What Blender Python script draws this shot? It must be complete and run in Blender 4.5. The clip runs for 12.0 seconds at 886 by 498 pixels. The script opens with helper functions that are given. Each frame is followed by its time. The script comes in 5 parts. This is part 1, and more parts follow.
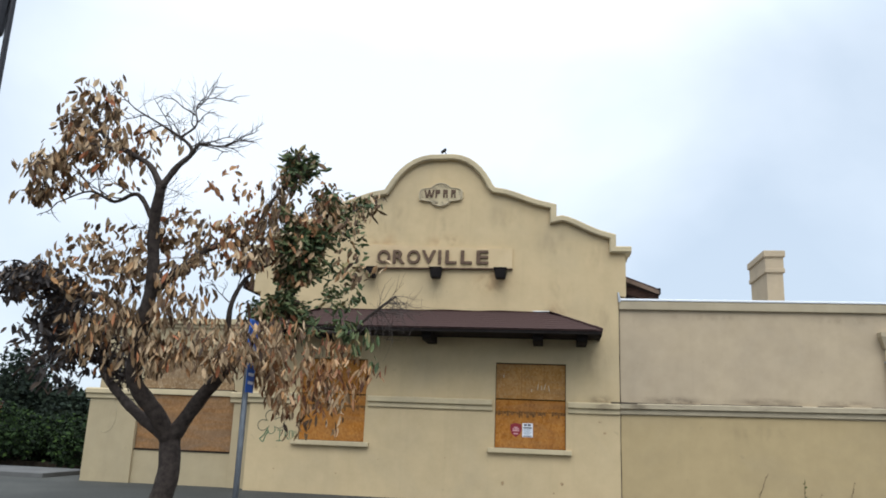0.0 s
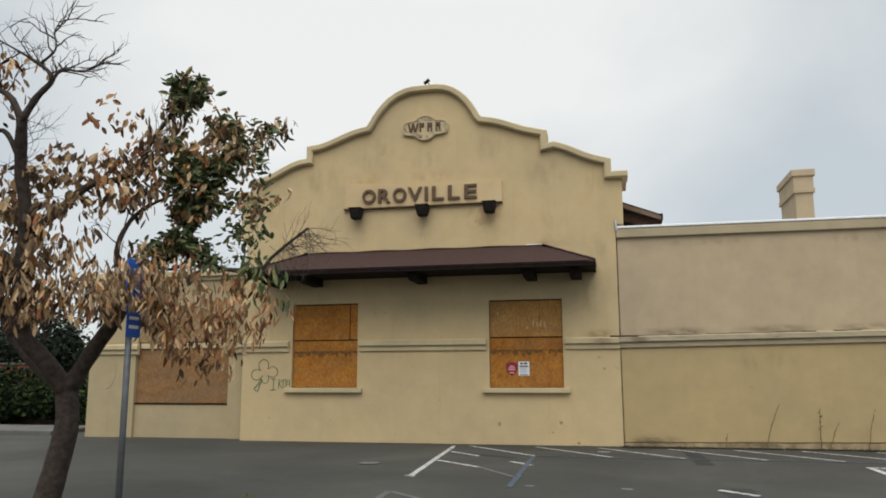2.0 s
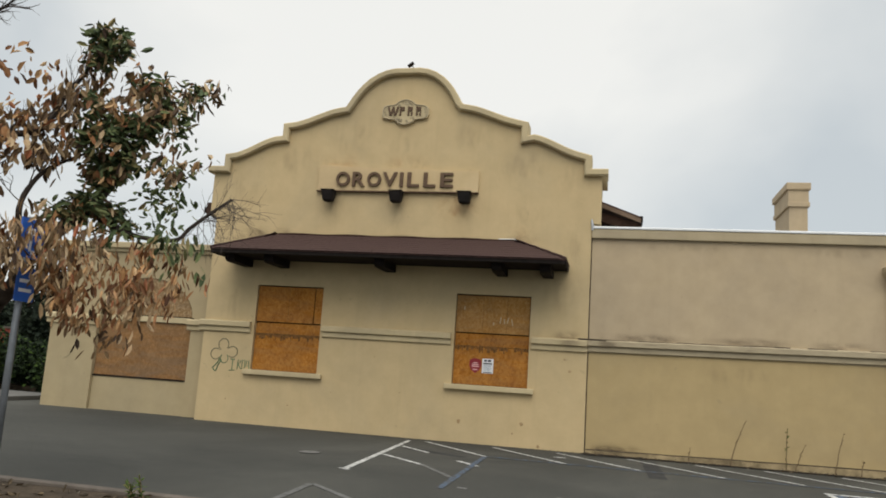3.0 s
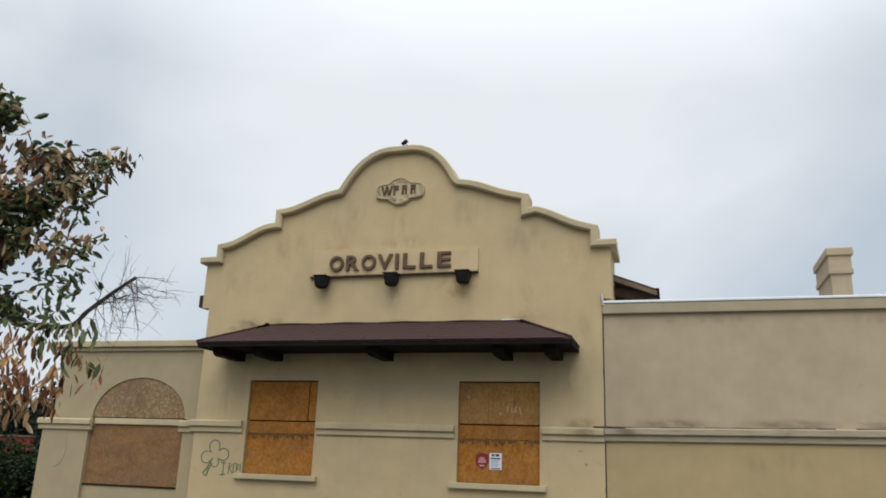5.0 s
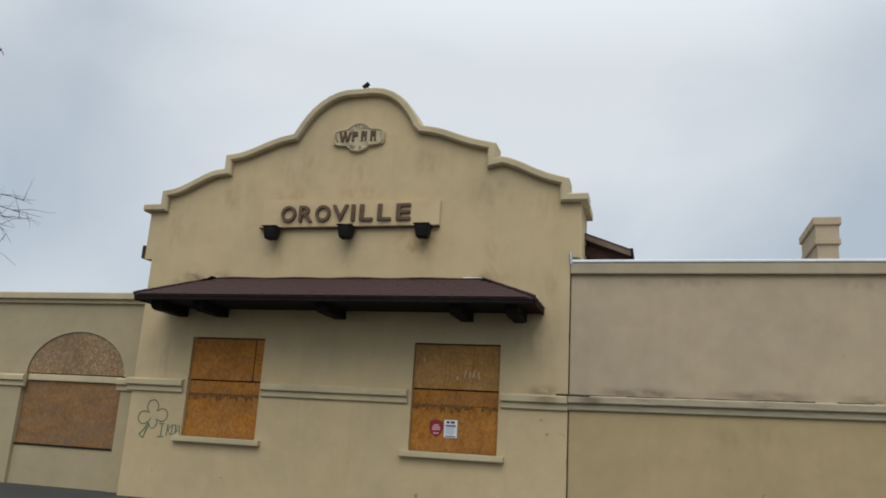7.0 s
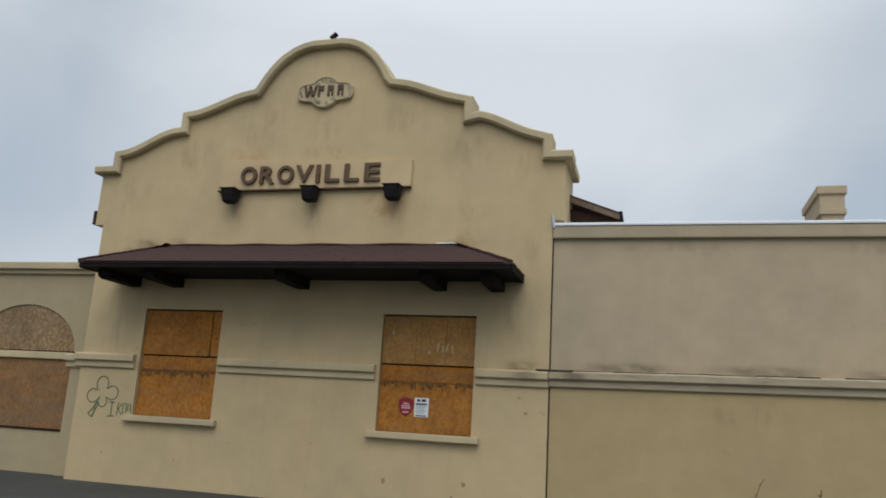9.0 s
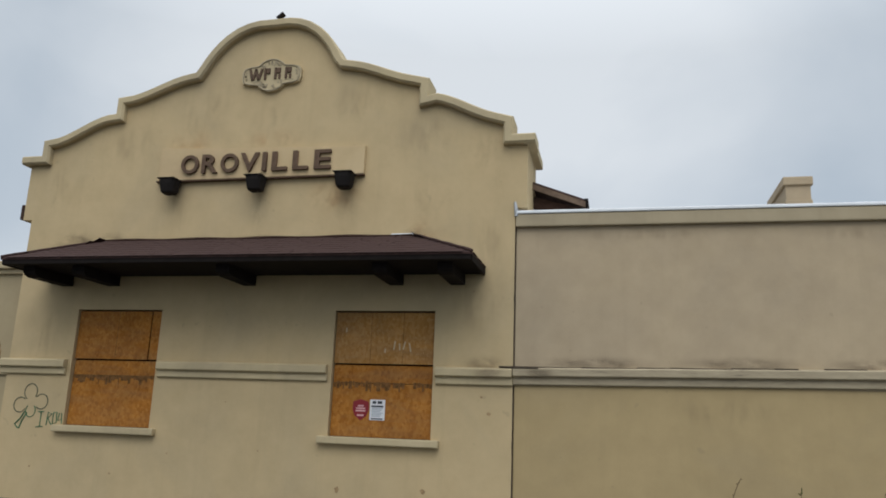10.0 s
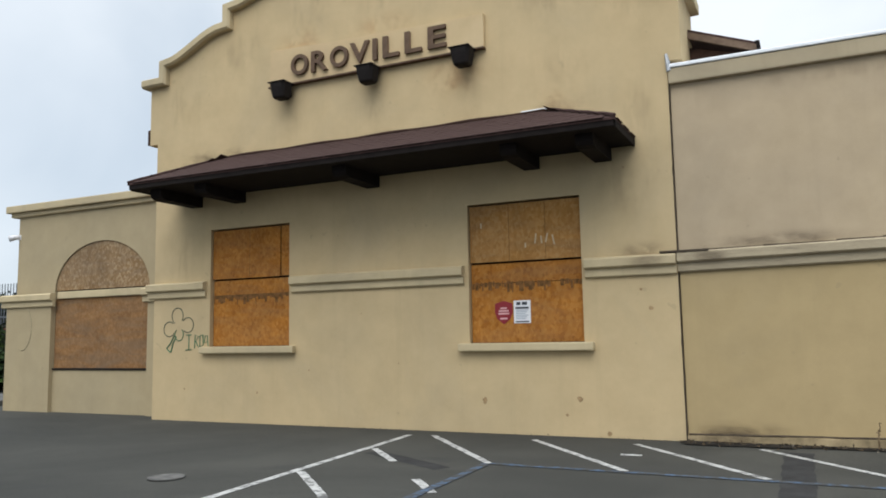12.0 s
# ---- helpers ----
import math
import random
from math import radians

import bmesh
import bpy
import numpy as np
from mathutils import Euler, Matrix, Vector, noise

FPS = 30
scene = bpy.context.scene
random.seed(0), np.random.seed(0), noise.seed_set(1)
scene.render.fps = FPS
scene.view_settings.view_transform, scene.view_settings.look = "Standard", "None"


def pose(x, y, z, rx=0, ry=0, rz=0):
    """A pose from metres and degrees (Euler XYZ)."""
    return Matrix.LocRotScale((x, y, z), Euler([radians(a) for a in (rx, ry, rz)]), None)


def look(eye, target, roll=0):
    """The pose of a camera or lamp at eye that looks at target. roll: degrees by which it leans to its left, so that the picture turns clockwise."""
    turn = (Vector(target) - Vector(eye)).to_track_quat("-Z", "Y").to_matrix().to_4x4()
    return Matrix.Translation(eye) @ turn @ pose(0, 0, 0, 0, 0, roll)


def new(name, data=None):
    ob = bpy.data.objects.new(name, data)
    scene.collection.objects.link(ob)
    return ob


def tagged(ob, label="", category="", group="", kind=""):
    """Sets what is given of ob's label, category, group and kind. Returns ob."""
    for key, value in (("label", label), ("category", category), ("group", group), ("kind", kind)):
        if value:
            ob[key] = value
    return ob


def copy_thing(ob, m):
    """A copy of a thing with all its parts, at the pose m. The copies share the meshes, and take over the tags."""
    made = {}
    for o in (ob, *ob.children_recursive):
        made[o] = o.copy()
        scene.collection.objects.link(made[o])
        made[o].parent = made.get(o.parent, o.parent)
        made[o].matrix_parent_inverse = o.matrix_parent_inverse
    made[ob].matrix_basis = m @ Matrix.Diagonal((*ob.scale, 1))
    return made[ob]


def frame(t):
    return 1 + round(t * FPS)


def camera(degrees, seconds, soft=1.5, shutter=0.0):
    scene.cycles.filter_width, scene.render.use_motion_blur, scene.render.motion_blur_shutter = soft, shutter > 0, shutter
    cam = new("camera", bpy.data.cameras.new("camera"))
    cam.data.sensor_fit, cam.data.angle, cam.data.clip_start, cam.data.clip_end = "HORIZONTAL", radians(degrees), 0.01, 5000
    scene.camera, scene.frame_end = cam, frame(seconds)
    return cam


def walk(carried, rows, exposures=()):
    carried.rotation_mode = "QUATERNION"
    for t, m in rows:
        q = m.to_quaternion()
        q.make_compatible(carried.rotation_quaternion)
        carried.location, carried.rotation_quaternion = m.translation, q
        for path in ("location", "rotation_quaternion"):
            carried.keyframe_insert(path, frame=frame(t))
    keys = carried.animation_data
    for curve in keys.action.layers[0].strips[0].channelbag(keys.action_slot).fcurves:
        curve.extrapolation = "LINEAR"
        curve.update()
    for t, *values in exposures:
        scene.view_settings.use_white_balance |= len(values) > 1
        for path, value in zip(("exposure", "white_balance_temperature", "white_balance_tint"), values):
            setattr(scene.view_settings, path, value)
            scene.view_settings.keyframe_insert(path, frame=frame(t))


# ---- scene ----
cam = camera(59.78, 12.0, soft=1.8)
ROWS = [
    (0.0, 2.716, -17.422, 1.460, 103.31, 8.29, 2.23),
    (0.5, 2.996, -17.163, 1.456, 100.14, 8.09, 2.75),
    (1.0, 3.341, -16.831, 1.461, 101.30, 9.06, 0.79),
    (1.5, 3.694, -16.604, 1.444, 100.85, 12.47, 2.08),
    (2.0, 4.034, -16.335, 1.403, 99.38, 12.28, -0.16),
    (2.5, 4.380, -15.987, 1.462, 100.76, 11.45, -1.26),
    (3.0, 4.677, -15.680, 1.421, 98.90, 12.78, 3.82),
    (3.2, 4.792, -15.557, 1.401, 97.92, 12.13, 2.72),
    (4.8, 5.386, -14.474, 1.465, 102.04, 17.88, 1.80),
    (5.0, 5.409, -14.336, 1.474, 105.59, 16.87, 2.08),
    (5.5, 5.464, -14.013, 1.470, 104.41, 18.44, 0.73),
    (6.0, 5.537, -13.691, 1.444, 102.19, 19.26, 3.25),
    (6.5, 5.537, -13.365, 1.486, 104.79, 16.80, 2.55),
    (7.0, 5.627, -13.047, 1.440, 103.58, 15.96, 3.40),
    (7.2, 5.668, -12.937, 1.453, 103.67, 16.63, 3.93),
    (8.8, 5.789, -11.882, 1.383, 104.35, 14.14, 2.76),
    (9.0, 5.762, -11.757, 1.416, 102.35, 15.88, 3.42),
    (9.5, 5.690, -11.373, 1.422, 103.91, 13.40, 1.87),
    (10.0, 5.677, -10.943, 1.378, 102.86, 13.20, 2.18),
    (10.5, 5.655, -10.603, 1.420, 103.41, 21.95, 1.99),
    (11.0, 5.602, -10.209, 1.387, 104.38, 26.70, 0.01),
    (11.5, 5.627, -9.806, 1.314, 100.32, 26.05, -0.22),
    (12.0, 5.608, -9.436, 1.282, 96.33, 25.49, -1.08),
]
EXPOSURES = [
    (0.0, 0.38, 6040, 10), (0.5, 0.10, 5920, 10), (1.0, 0.09, 5920, 10), (1.5, 0.10, 6330, 10), (2.0, 0.08, 6850, 10), (2.5, 0.10, 6880, 10), (3.0, 0.10, 7030, 10),
    (5.0, 0.02, 6470, 10), (5.5, -0.15, 6400, 10), (6.0, -0.20, 6330, 10), (6.5, -0.20, 6280, 10), (7.0, -0.17, 6350, 10),
    (9.0, -0.21, 6320, 10), (9.5, -0.16, 6370, 10), (10.0, -0.15, 6350, 10), (10.5, -0.09, 6400, 10), (11.0, -0.07, 6470, 10), (11.5, 0.06, 6450, 10), (12.0, 0.30, 6350, 10),
]
walk(cam, [(t, pose(x, y, z, tilt, 0, yaw) @ pose(0, 0, 0, 0, 0, roll)) for t, x, y, z, tilt, yaw, roll in ROWS], EXPOSURES)

# ---- world, sun, exposure ----
world = bpy.data.worlds.new("overcast_sky")
scene.world = world
world.use_nodes = True
wn, wl = world.node_tree.nodes, world.node_tree.links
wn.clear()
w_out = wn.new("ShaderNodeOutputWorld")
w_bg = wn.new("ShaderNodeBackground")
w_bg.inputs["Strength"].default_value = 1.0
w_sky = wn.new("ShaderNodeTexSky")
w_sky.sky_type = "NISHITA"
w_sky.sun_disc = False
w_sky.sun_elevation = radians(54)
w_sky.sun_rotation = radians(167)
w_dim = wn.new("ShaderNodeMix")
w_dim.data_type = "RGBA"
w_dim.blend_type = "MULTIPLY"
w_dim.inputs["Factor"].default_value = 1.0
w_dim.inputs["B"].default_value = (0.10, 0.10, 0.10, 1)
w_co = wn.new("ShaderNodeTexCoord")
w_map = wn.new("ShaderNodeMapping")
w_map.inputs["Scale"].default_value = (1.0, 1.0, 1.35)
w_map.inputs["Location"].default_value = (0.35, 0.1, 0.3)
w_noise = wn.new("ShaderNodeTexNoise")
w_noise.inputs["Scale"].default_value = 2.2
w_noise.inputs["Detail"].default_value = 5.0
w_noise.inputs["Roughness"].default_value = 0.47
w_noise.inputs["Distortion"].default_value = 0.35
w_ramp = wn.new("ShaderNodeValToRGB")
w_ramp.color_ramp.elements[0].position = 0.33
w_ramp.color_ramp.elements[0].color = (0.545, 0.615, 0.68, 1)
w_ramp.color_ramp.elements[1].position = 0.62
w_ramp.color_ramp.elements[1].color = (0.87, 0.905, 0.925, 1)
w_mix = wn.new("ShaderNodeMix")
w_mix.data_type = "RGBA"
w_mix.inputs["Factor"].default_value = 0.88
wl.new(w_co.outputs["Generated"], w_map.inputs["Vector"])
wl.new(w_map.outputs["Vector"], w_noise.inputs["Vector"])
# a broad brighter patch of cloud added behind the building, opposite the sun lamp
w_dot = wn.new("ShaderNodeVectorMath")
w_dot.operation = "DOT_PRODUCT"
w_dot.inputs[1].default_value = (-0.19, 0.885, 0.425)
w_glow = wn.new("ShaderNodeMapRange")
w_glow.interpolation_type = "SMOOTHSTEP"
w_glow.inputs["From Min"].default_value = 0.86
w_glow.inputs["From Max"].default_value = 0.995
w_glow.inputs["To Min"].default_value = -0.07
w_glow.inputs["To Max"].default_value = 0.07
w_add = wn.new("ShaderNodeMath")
w_add.operation = "ADD"
wl.new(w_co.outputs["Generated"], w_dot.inputs[0])
wl.new(w_dot.outputs["Value"], w_glow.inputs["Value"])
w_soft = wn.new("ShaderNodeMapRange")
w_soft.inputs["From Min"].default_value = 0.2
w_soft.inputs["From Max"].default_value = 0.8
w_soft.inputs["To Min"].default_value = 0.29
w_soft.inputs["To Max"].default_value = 0.67
wl.new(w_noise.outputs["Fac"], w_soft.inputs["Value"])
wl.new(w_soft.outputs["Result"], w_add.inputs[0])
wl.new(w_glow.outputs["Result"], w_add.inputs[1])
# the cloud thins upwards
w_sep = wn.new("ShaderNodeSeparateXYZ")
w_up = wn.new("ShaderNodeMapRange")
w_up.interpolation_type = "SMOOTHSTEP"
w_up.inputs["From Min"].default_value = 0.12
w_up.inputs["From Max"].default_value = 0.60
w_up.inputs["To Min"].default_value = -0.05
w_up.inputs["To Max"].default_value = 0.11
w_sum = wn.new("ShaderNodeMath")
w_sum.operation = "ADD"
wl.new(w_co.outputs["Generated"], w_sep.inputs["Vector"])
wl.new(w_sep.outputs["Z"], w_up.inputs["Value"])
wl.new(w_add.outputs["Value"], w_sum.inputs[0])
wl.new(w_up.outputs["Result"], w_sum.inputs[1])
wl.new(w_sum.outputs["Value"], w_ramp.inputs["Fac"])
wl.new(w_sky.outputs["Color"], w_dim.inputs["A"])
wl.new(w_dim.outputs["Result"], w_mix.inputs["A"])
wl.new(w_ramp.outputs["Color"], w_mix.inputs["B"])
# an overcast sky is brighter towards the zenith
w_grad = wn.new("ShaderNodeMapRange")
w_grad.inputs["From Min"].default_value = 0.45
w_grad.inputs["From Max"].default_value = 1.0
w_grad.inputs["To Min"].default_value = 1.0
w_grad.inputs["To Max"].default_value = 2.2
wl.new(w_sep.outputs["Z"], w_grad.inputs["Value"])
wl.new(w_grad.outputs["Result"], w_bg.inputs["Strength"])
wl.new(w_mix.outputs["Result"], w_bg.inputs["Color"])
wl.new(w_bg.outputs["Background"], w_out.inputs["Surface"])

sun_data = bpy.data.lights.new("sun", "SUN")
sun_data.energy = 1.45
sun_data.angle = radians(50)
sun_data.color = (1.0, 0.975, 0.93)
sun_lamp = new("sun", sun_data)
sun_lamp.matrix_world = look((4, -18, 25), (0, 0, 0))


# ---- materials ----
def material(name, rough=0.85, metal=0.0):
    m = bpy.data.materials.new(name)
    m.use_nodes = True
    b = m.node_tree.nodes["Principled BSDF"]
    b.inputs["Roughness"].default_value = rough
    b.inputs["Metallic"].default_value = metal
    b.inputs["Specular IOR Level"].default_value = 0.5 if rough < 0.6 else 0.2
    return m, m.node_tree.nodes, m.node_tree.links, b


def rgb(c):
    return (c[0], c[1], c[2], 1.0)


def coords(nd, lk, scale=(1, 1, 1), offset=(0, 0, 0)):
    co, mp = nd.new("ShaderNodeTexCoord"), nd.new("ShaderNodeMapping")
    mp.inputs["Scale"].default_value = scale
    mp.inputs["Location"].default_value = offset
    lk.new(co.outputs["Object"], mp.inputs["Vector"])
    return mp.outputs["Vector"]


def noise_tex(nd, lk, vec, scale, detail=4.0, rough=0.55, distort=0.0):
    n = nd.new("ShaderNodeTexNoise")
    n.inputs["Scale"].default_value = scale
    n.inputs["Detail"].default_value = detail
    n.inputs["Roughness"].default_value = rough
    n.inputs["Distortion"].default_value = distort
    lk.new(vec, n.inputs["Vector"])
    return n.outputs["Fac"]


def ramp(nd, lk, fac, stops):
    r = nd.new("ShaderNodeValToRGB")
    e = r.color_ramp.elements
    while len(e) < len(stops):
        e.new(0.5)
    for k, (p, c) in enumerate(stops):
        e[k].position = p
        e[k].color = rgb(c)
    lk.new(fac, r.inputs["Fac"])
    return r.outputs["Color"]


def blend(nd, lk, fac, a, b, mode="MIX"):
    m = nd.new("ShaderNodeMix")
    m.data_type = "RGBA"
    m.blend_type = mode
    for key, v in (("Factor", fac), ("A", a), ("B", b)):
        if isinstance(v, (int, float)):
            m.inputs[key].default_value = v
        elif isinstance(v, tuple):
            m.inputs[key].default_value = rgb(v)
        else:
            lk.new(v, m.inputs[key])
    return m.outputs["Result"]


def bump(nd, lk, bsdf, height, strength=0.3, distance=0.01):
    bp = nd.new("ShaderNodeBump")
    bp.inputs["Strength"].default_value = strength
    bp.inputs["Distance"].default_value = distance
    lk.new(height, bp.inputs["Height"])
    lk.new(bp.outputs["Normal"], bsdf.inputs["Normal"])


def stucco(name, base, dark, warm, streak=0.35):
    m, nd, lk, b = material(name, 0.9)
    v = coords(nd, lk)
    big = noise_tex(nd, lk, v, 0.55, 5, 0.6, 0.6)
    mid = noise_tex(nd, lk, coords(nd, lk, offset=(7, 3, 1)), 2.6, 6, 0.65)
    c = ramp(nd, lk, big, [(0.32, dark), (0.52, base), (0.72, warm)])
    c2 = ramp(nd, lk, mid, [(0.3, (0.925, 0.92, 0.91)), (0.65, (1.02, 1.02, 1.02))])
    c = blend(nd, lk, 1.0, c, c2, "MULTIPLY")
    # rain streaks, long and thin, running down the wall
    st = noise_tex(nd, lk, coords(nd, lk, (3.2, 3.2, 0.22)), 1.3, 6, 0.7, 0.2)
    sc = ramp(nd, lk, st, [(0.53, (0, 0, 0)), (0.78, (1, 1, 1))])
    k = nd.new("ShaderNodeMath")
    k.operation = "MULTIPLY"
    k.inputs[1].default_value = streak
    lk.new(sc, k.inputs[0])
    c = blend(nd, lk, k.outputs[0], c, tuple(0.62 * x for x in dark))
    # small pits and chips
    sp = noise_tex(nd, lk, coords(nd, lk, offset=(3, 9, 4)), 5.5, 2, 0.5)
    spc = ramp(nd, lk, sp, [(0.735, (0, 0, 0)), (0.76, (1, 1, 1))])
    k2 = nd.new("ShaderNodeMath")
    k2.operation = "MULTIPLY"
    k2.inputs[1].default_value = 0.18
    lk.new(spc, k2.inputs[0])
    c = blend(nd, lk, k2.outputs[0], c, (0.22, 0.18, 0.12))
    lk.new(c, b.inputs["Base Color"])
    fine = noise_tex(nd, lk, v, 55, 5, 0.7)
    bump(nd, lk, b, fine, 0.35, 0.006)
    return m


def plain(name, col, var=0.12, scale=6.0, rough=0.7, metal=0.0, grain=0.15):
    m, nd, lk, b = material(name, rough, metal)
    v = coords(nd, lk)
    n = noise_tex(nd, lk, v, scale, 5, 0.6)
    lo, hi = tuple(x * (1 - var) for x in col), tuple(min(1, x * (1 + var)) for x in col)
    lk.new(ramp(nd, lk, n, [(0.3, lo), (0.7, hi)]), b.inputs["Base Color"])
    if grain:
        bump(nd, lk, b, noise_tex(nd, lk, v, scale * 9, 4, 0.65), grain, 0.004)
    return m


STUCCO = stucco("stucco_cream", (0.545, 0.422, 0.242), (0.492, 0.388, 0.232), (0.575, 0.440, 0.250), 0.16)
# darker, greyer copy of the cream stucco, set to the wing's dimmer look
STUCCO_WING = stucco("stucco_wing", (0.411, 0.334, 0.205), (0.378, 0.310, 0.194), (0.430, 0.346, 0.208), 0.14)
# own yellow paint, with the wall's dimmer look also put into the albedo
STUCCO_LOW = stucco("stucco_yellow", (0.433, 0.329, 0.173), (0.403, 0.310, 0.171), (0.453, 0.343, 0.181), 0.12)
STUCCO_UP = stucco("stucco_greyed", (0.462, 0.366, 0.245), (0.415, 0.334, 0.230), (0.498, 0.394, 0.258), 0.12)
TRIM = stucco("trim_plaster", (0.530, 0.435, 0.268), (0.44, 0.365, 0.24), (0.575, 0.475, 0.30), 0.25)


def grimy_trim():
    m, nd, lk, b = material("trim_grimy", 0.92)
    v = coords(nd, lk)
    n = noise_tex(nd, lk, coords(nd, lk, (0.8, 1, 5)), 2.4, 7, 0.75, 0.4)
    c = ramp(nd, lk, n, [(0.30, (0.16, 0.135, 0.10)), (0.42, (0.36, 0.30, 0.205)), (0.7, (0.47, 0.395, 0.27))])
    lk.new(c, b.inputs["Base Color"])
    bump(nd, lk, b, noise_tex(nd, lk, v, 40, 5, 0.7), 0.4, 0.008)
    return m


GRIMY = grimy_trim()
COPING = stucco("coping_greyed", (0.425, 0.352, 0.235), (0.36, 0.30, 0.205), (0.46, 0.385, 0.262), 0.3)


def osb(name, base, dark, light, grey=0.0, zscale=1.0):
    m, nd, lk, b = material(name, 0.75)
    flakes = nd.new("ShaderNodeTexVoronoi")
    flakes.inputs["Scale"].default_value = 24
    flakes.inputs["Randomness"].default_value = 1.0
    lk.new(coords(nd, lk, (1.25, 1.0, 0.9)), flakes.inputs["Vector"])
    bw = nd.new("ShaderNodeSeparateColor")
    lk.new(flakes.outputs["Color"], bw.inputs["Color"])
    c = ramp(nd, lk, bw.outputs["Red"], [(0.0, dark), (0.45, base), (1.0, tuple(0.55 * x + 0.45 * y for x, y in zip(base, light)))])
    big = noise_tex(nd, lk, coords(nd, lk, (1, 1, zscale)), 2.2, 5, 0.65, 0.5)
    c = blend(nd, lk, 1.0, c, ramp(nd, lk, big, [(0.3, (0.70, 0.68, 0.66)), (0.6, (1.0, 1.0, 1.0))]), "MULTIPLY")
    # pale strands, some upright and some lying
    for sc, off, cut in (((7, 7, 2.2), (4, 1, 2), 0.68), ((2.2, 2.2, 7), (1, 5, 3), 0.70)):
        strand = noise_tex(nd, lk, coords(nd, lk, sc, off), 5, 3, 0.5)
        c = blend(nd, lk, ramp(nd, lk, strand, [(cut, (0, 0, 0)), (cut + 0.06, (0.75, 0.75, 0.75))]), c, light)
    # greyed by the weather in broad uneven bands
    if grey:
        band = noise_tex(nd, lk, coords(nd, lk, (0.5, 0.5, 2.4), (2, 0, 6)), 1.6, 5, 0.65, 0.8)
        c = blend(nd, lk, ramp(nd, lk, band, [(0.42, (0, 0, 0)), (0.68, (grey, grey, grey))]), c, (0.185, 0.135, 0.09))
    lk.new(c, b.inputs["Base Color"])
    bump(nd, lk, b, bw.outputs["Green"], 0.25, 0.003)
    return m


OSB = osb("osb_amber", (0.42, 0.165, 0.025), (0.34, 0.128, 0.019), (0.54, 0.265, 0.065), 0.25)
OSB_PALE = osb("osb_faded", (0.42, 0.21, 0.058), (0.36, 0.175, 0.044), (0.52, 0.315, 0.12), 0.3)
OSB_WORN = osb("osb_weathered", (0.275, 0.142, 0.054), (0.235, 0.118, 0.045), (0.36, 0.215, 0.105), 0.7, 2.0)
OSB_ARCH = osb("osb_arch", (0.285, 0.178, 0.085), (0.24, 0.145, 0.066), (0.54, 0.43, 0.28), 0.6)
SMUDGE = plain("grime_smudge", (0.17, 0.085, 0.03), 0.5, 14, 0.9)

SHINGLE = plain("roof_shingle", (0.060, 0.035, 0.031), 0.3, 14, 0.95, 0, 0.4)
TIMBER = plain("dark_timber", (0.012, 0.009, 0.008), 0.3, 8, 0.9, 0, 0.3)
BROWN_TIMBER = plain("brown_timber", (0.055, 0.031, 0.022), 0.3, 8, 0.85, 0, 0.3)
WEATHERED = plain("weathered_board", (0.15, 0.105, 0.075), 0.3, 9, 0.9, 0, 0.3)
LETTER = plain("letter_paint", (0.115, 0.072, 0.045), 0.25, 12, 0.6, 0, 0.2)
SIGN_FACE = stucco("sign_plaster", (0.585, 0.447, 0.258), (0.516, 0.387, 0.232), (0.619, 0.482, 0.292), 0.15)
LAMP_METAL = plain("lamp_metal", (0.014, 0.011, 0.010), 0.3, 15, 0.75, 0, 0.1)
LAMP_GLASS = plain("lamp_lens", (0.03, 0.026, 0.022), 0.2, 20, 0.35, 0, 0)
GALV = plain("galvanised_steel", (0.38, 0.40, 0.42), 0.2, 10, 0.5, 0.6, 0.1)
FLASHING = plain("white_flashing", (0.80, 0.82, 0.84), 0.06, 3, 0.45, 0.1, 0.05)
WHITE = plain("white_print", (0.78, 0.78, 0.80), 0.04, 8, 0.6, 0, 0)
RED = plain("red_print", (0.24, 0.012, 0.02), 0.1, 8, 0.5, 0, 0)
PINK = plain("pale_red_print", (0.66, 0.36, 0.36), 0.1, 8, 0.5, 0, 0)
INK = plain("dark_print", (0.05, 0.055, 0.065), 0.1, 8, 0.6, 0, 0)
GREY_INK = plain("grey_print", (0.42, 0.46, 0.50), 0.1, 8, 0.6, 0, 0)
GREEN_SPRAY = plain("green_spray", (0.07, 0.17, 0.09), 0.4, 20, 0.7, 0, 0)
SPRAY_DARK = plain("dark_spray", (0.10, 0.115, 0.075), 0.4, 20, 0.7, 0, 0)
SIGN_BLUE = plain("sign_blue", (0.02, 0.12, 0.50), 0.1, 6, 0.35, 0, 0)
SEAM = plain("joint_dirt", (0.07, 0.055, 0.04), 0.4, 9, 0.95)
FOOTING = plain("footing_concrete", (0.29, 0.225, 0.13), 0.4, 4, 0.95, 0, 0.6)
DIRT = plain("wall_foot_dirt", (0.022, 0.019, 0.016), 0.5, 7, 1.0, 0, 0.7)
SOIL = plain("soil", (0.062, 0.046, 0.031), 0.45, 6, 1.0, 0, 0.9)
KERB = plain("kerb_concrete", (0.125, 0.105, 0.088), 0.3, 5, 0.9, 0, 0.4)
CONCRETE = plain("pale_concrete", (0.115, 0.112, 0.105), 0.2, 1.5, 0.9, 0, 0.3)
BARK = plain("bark", (0.055, 0.043, 0.036), 0.45, 16, 0.95, 0, 1.0)
TWIG = plain("twig", (0.075, 0.062, 0.055), 0.3, 16, 0.95, 0, 0.3)
BLACK_IRON = plain("black_iron", (0.025, 0.025, 0.028), 0.2, 10, 0.5, 0.5, 0.05)
ROOF_GRAVEL = plain("roof_gravel", (0.30, 0.29, 0.27), 0.2, 9, 1.0, 0, 0.5)
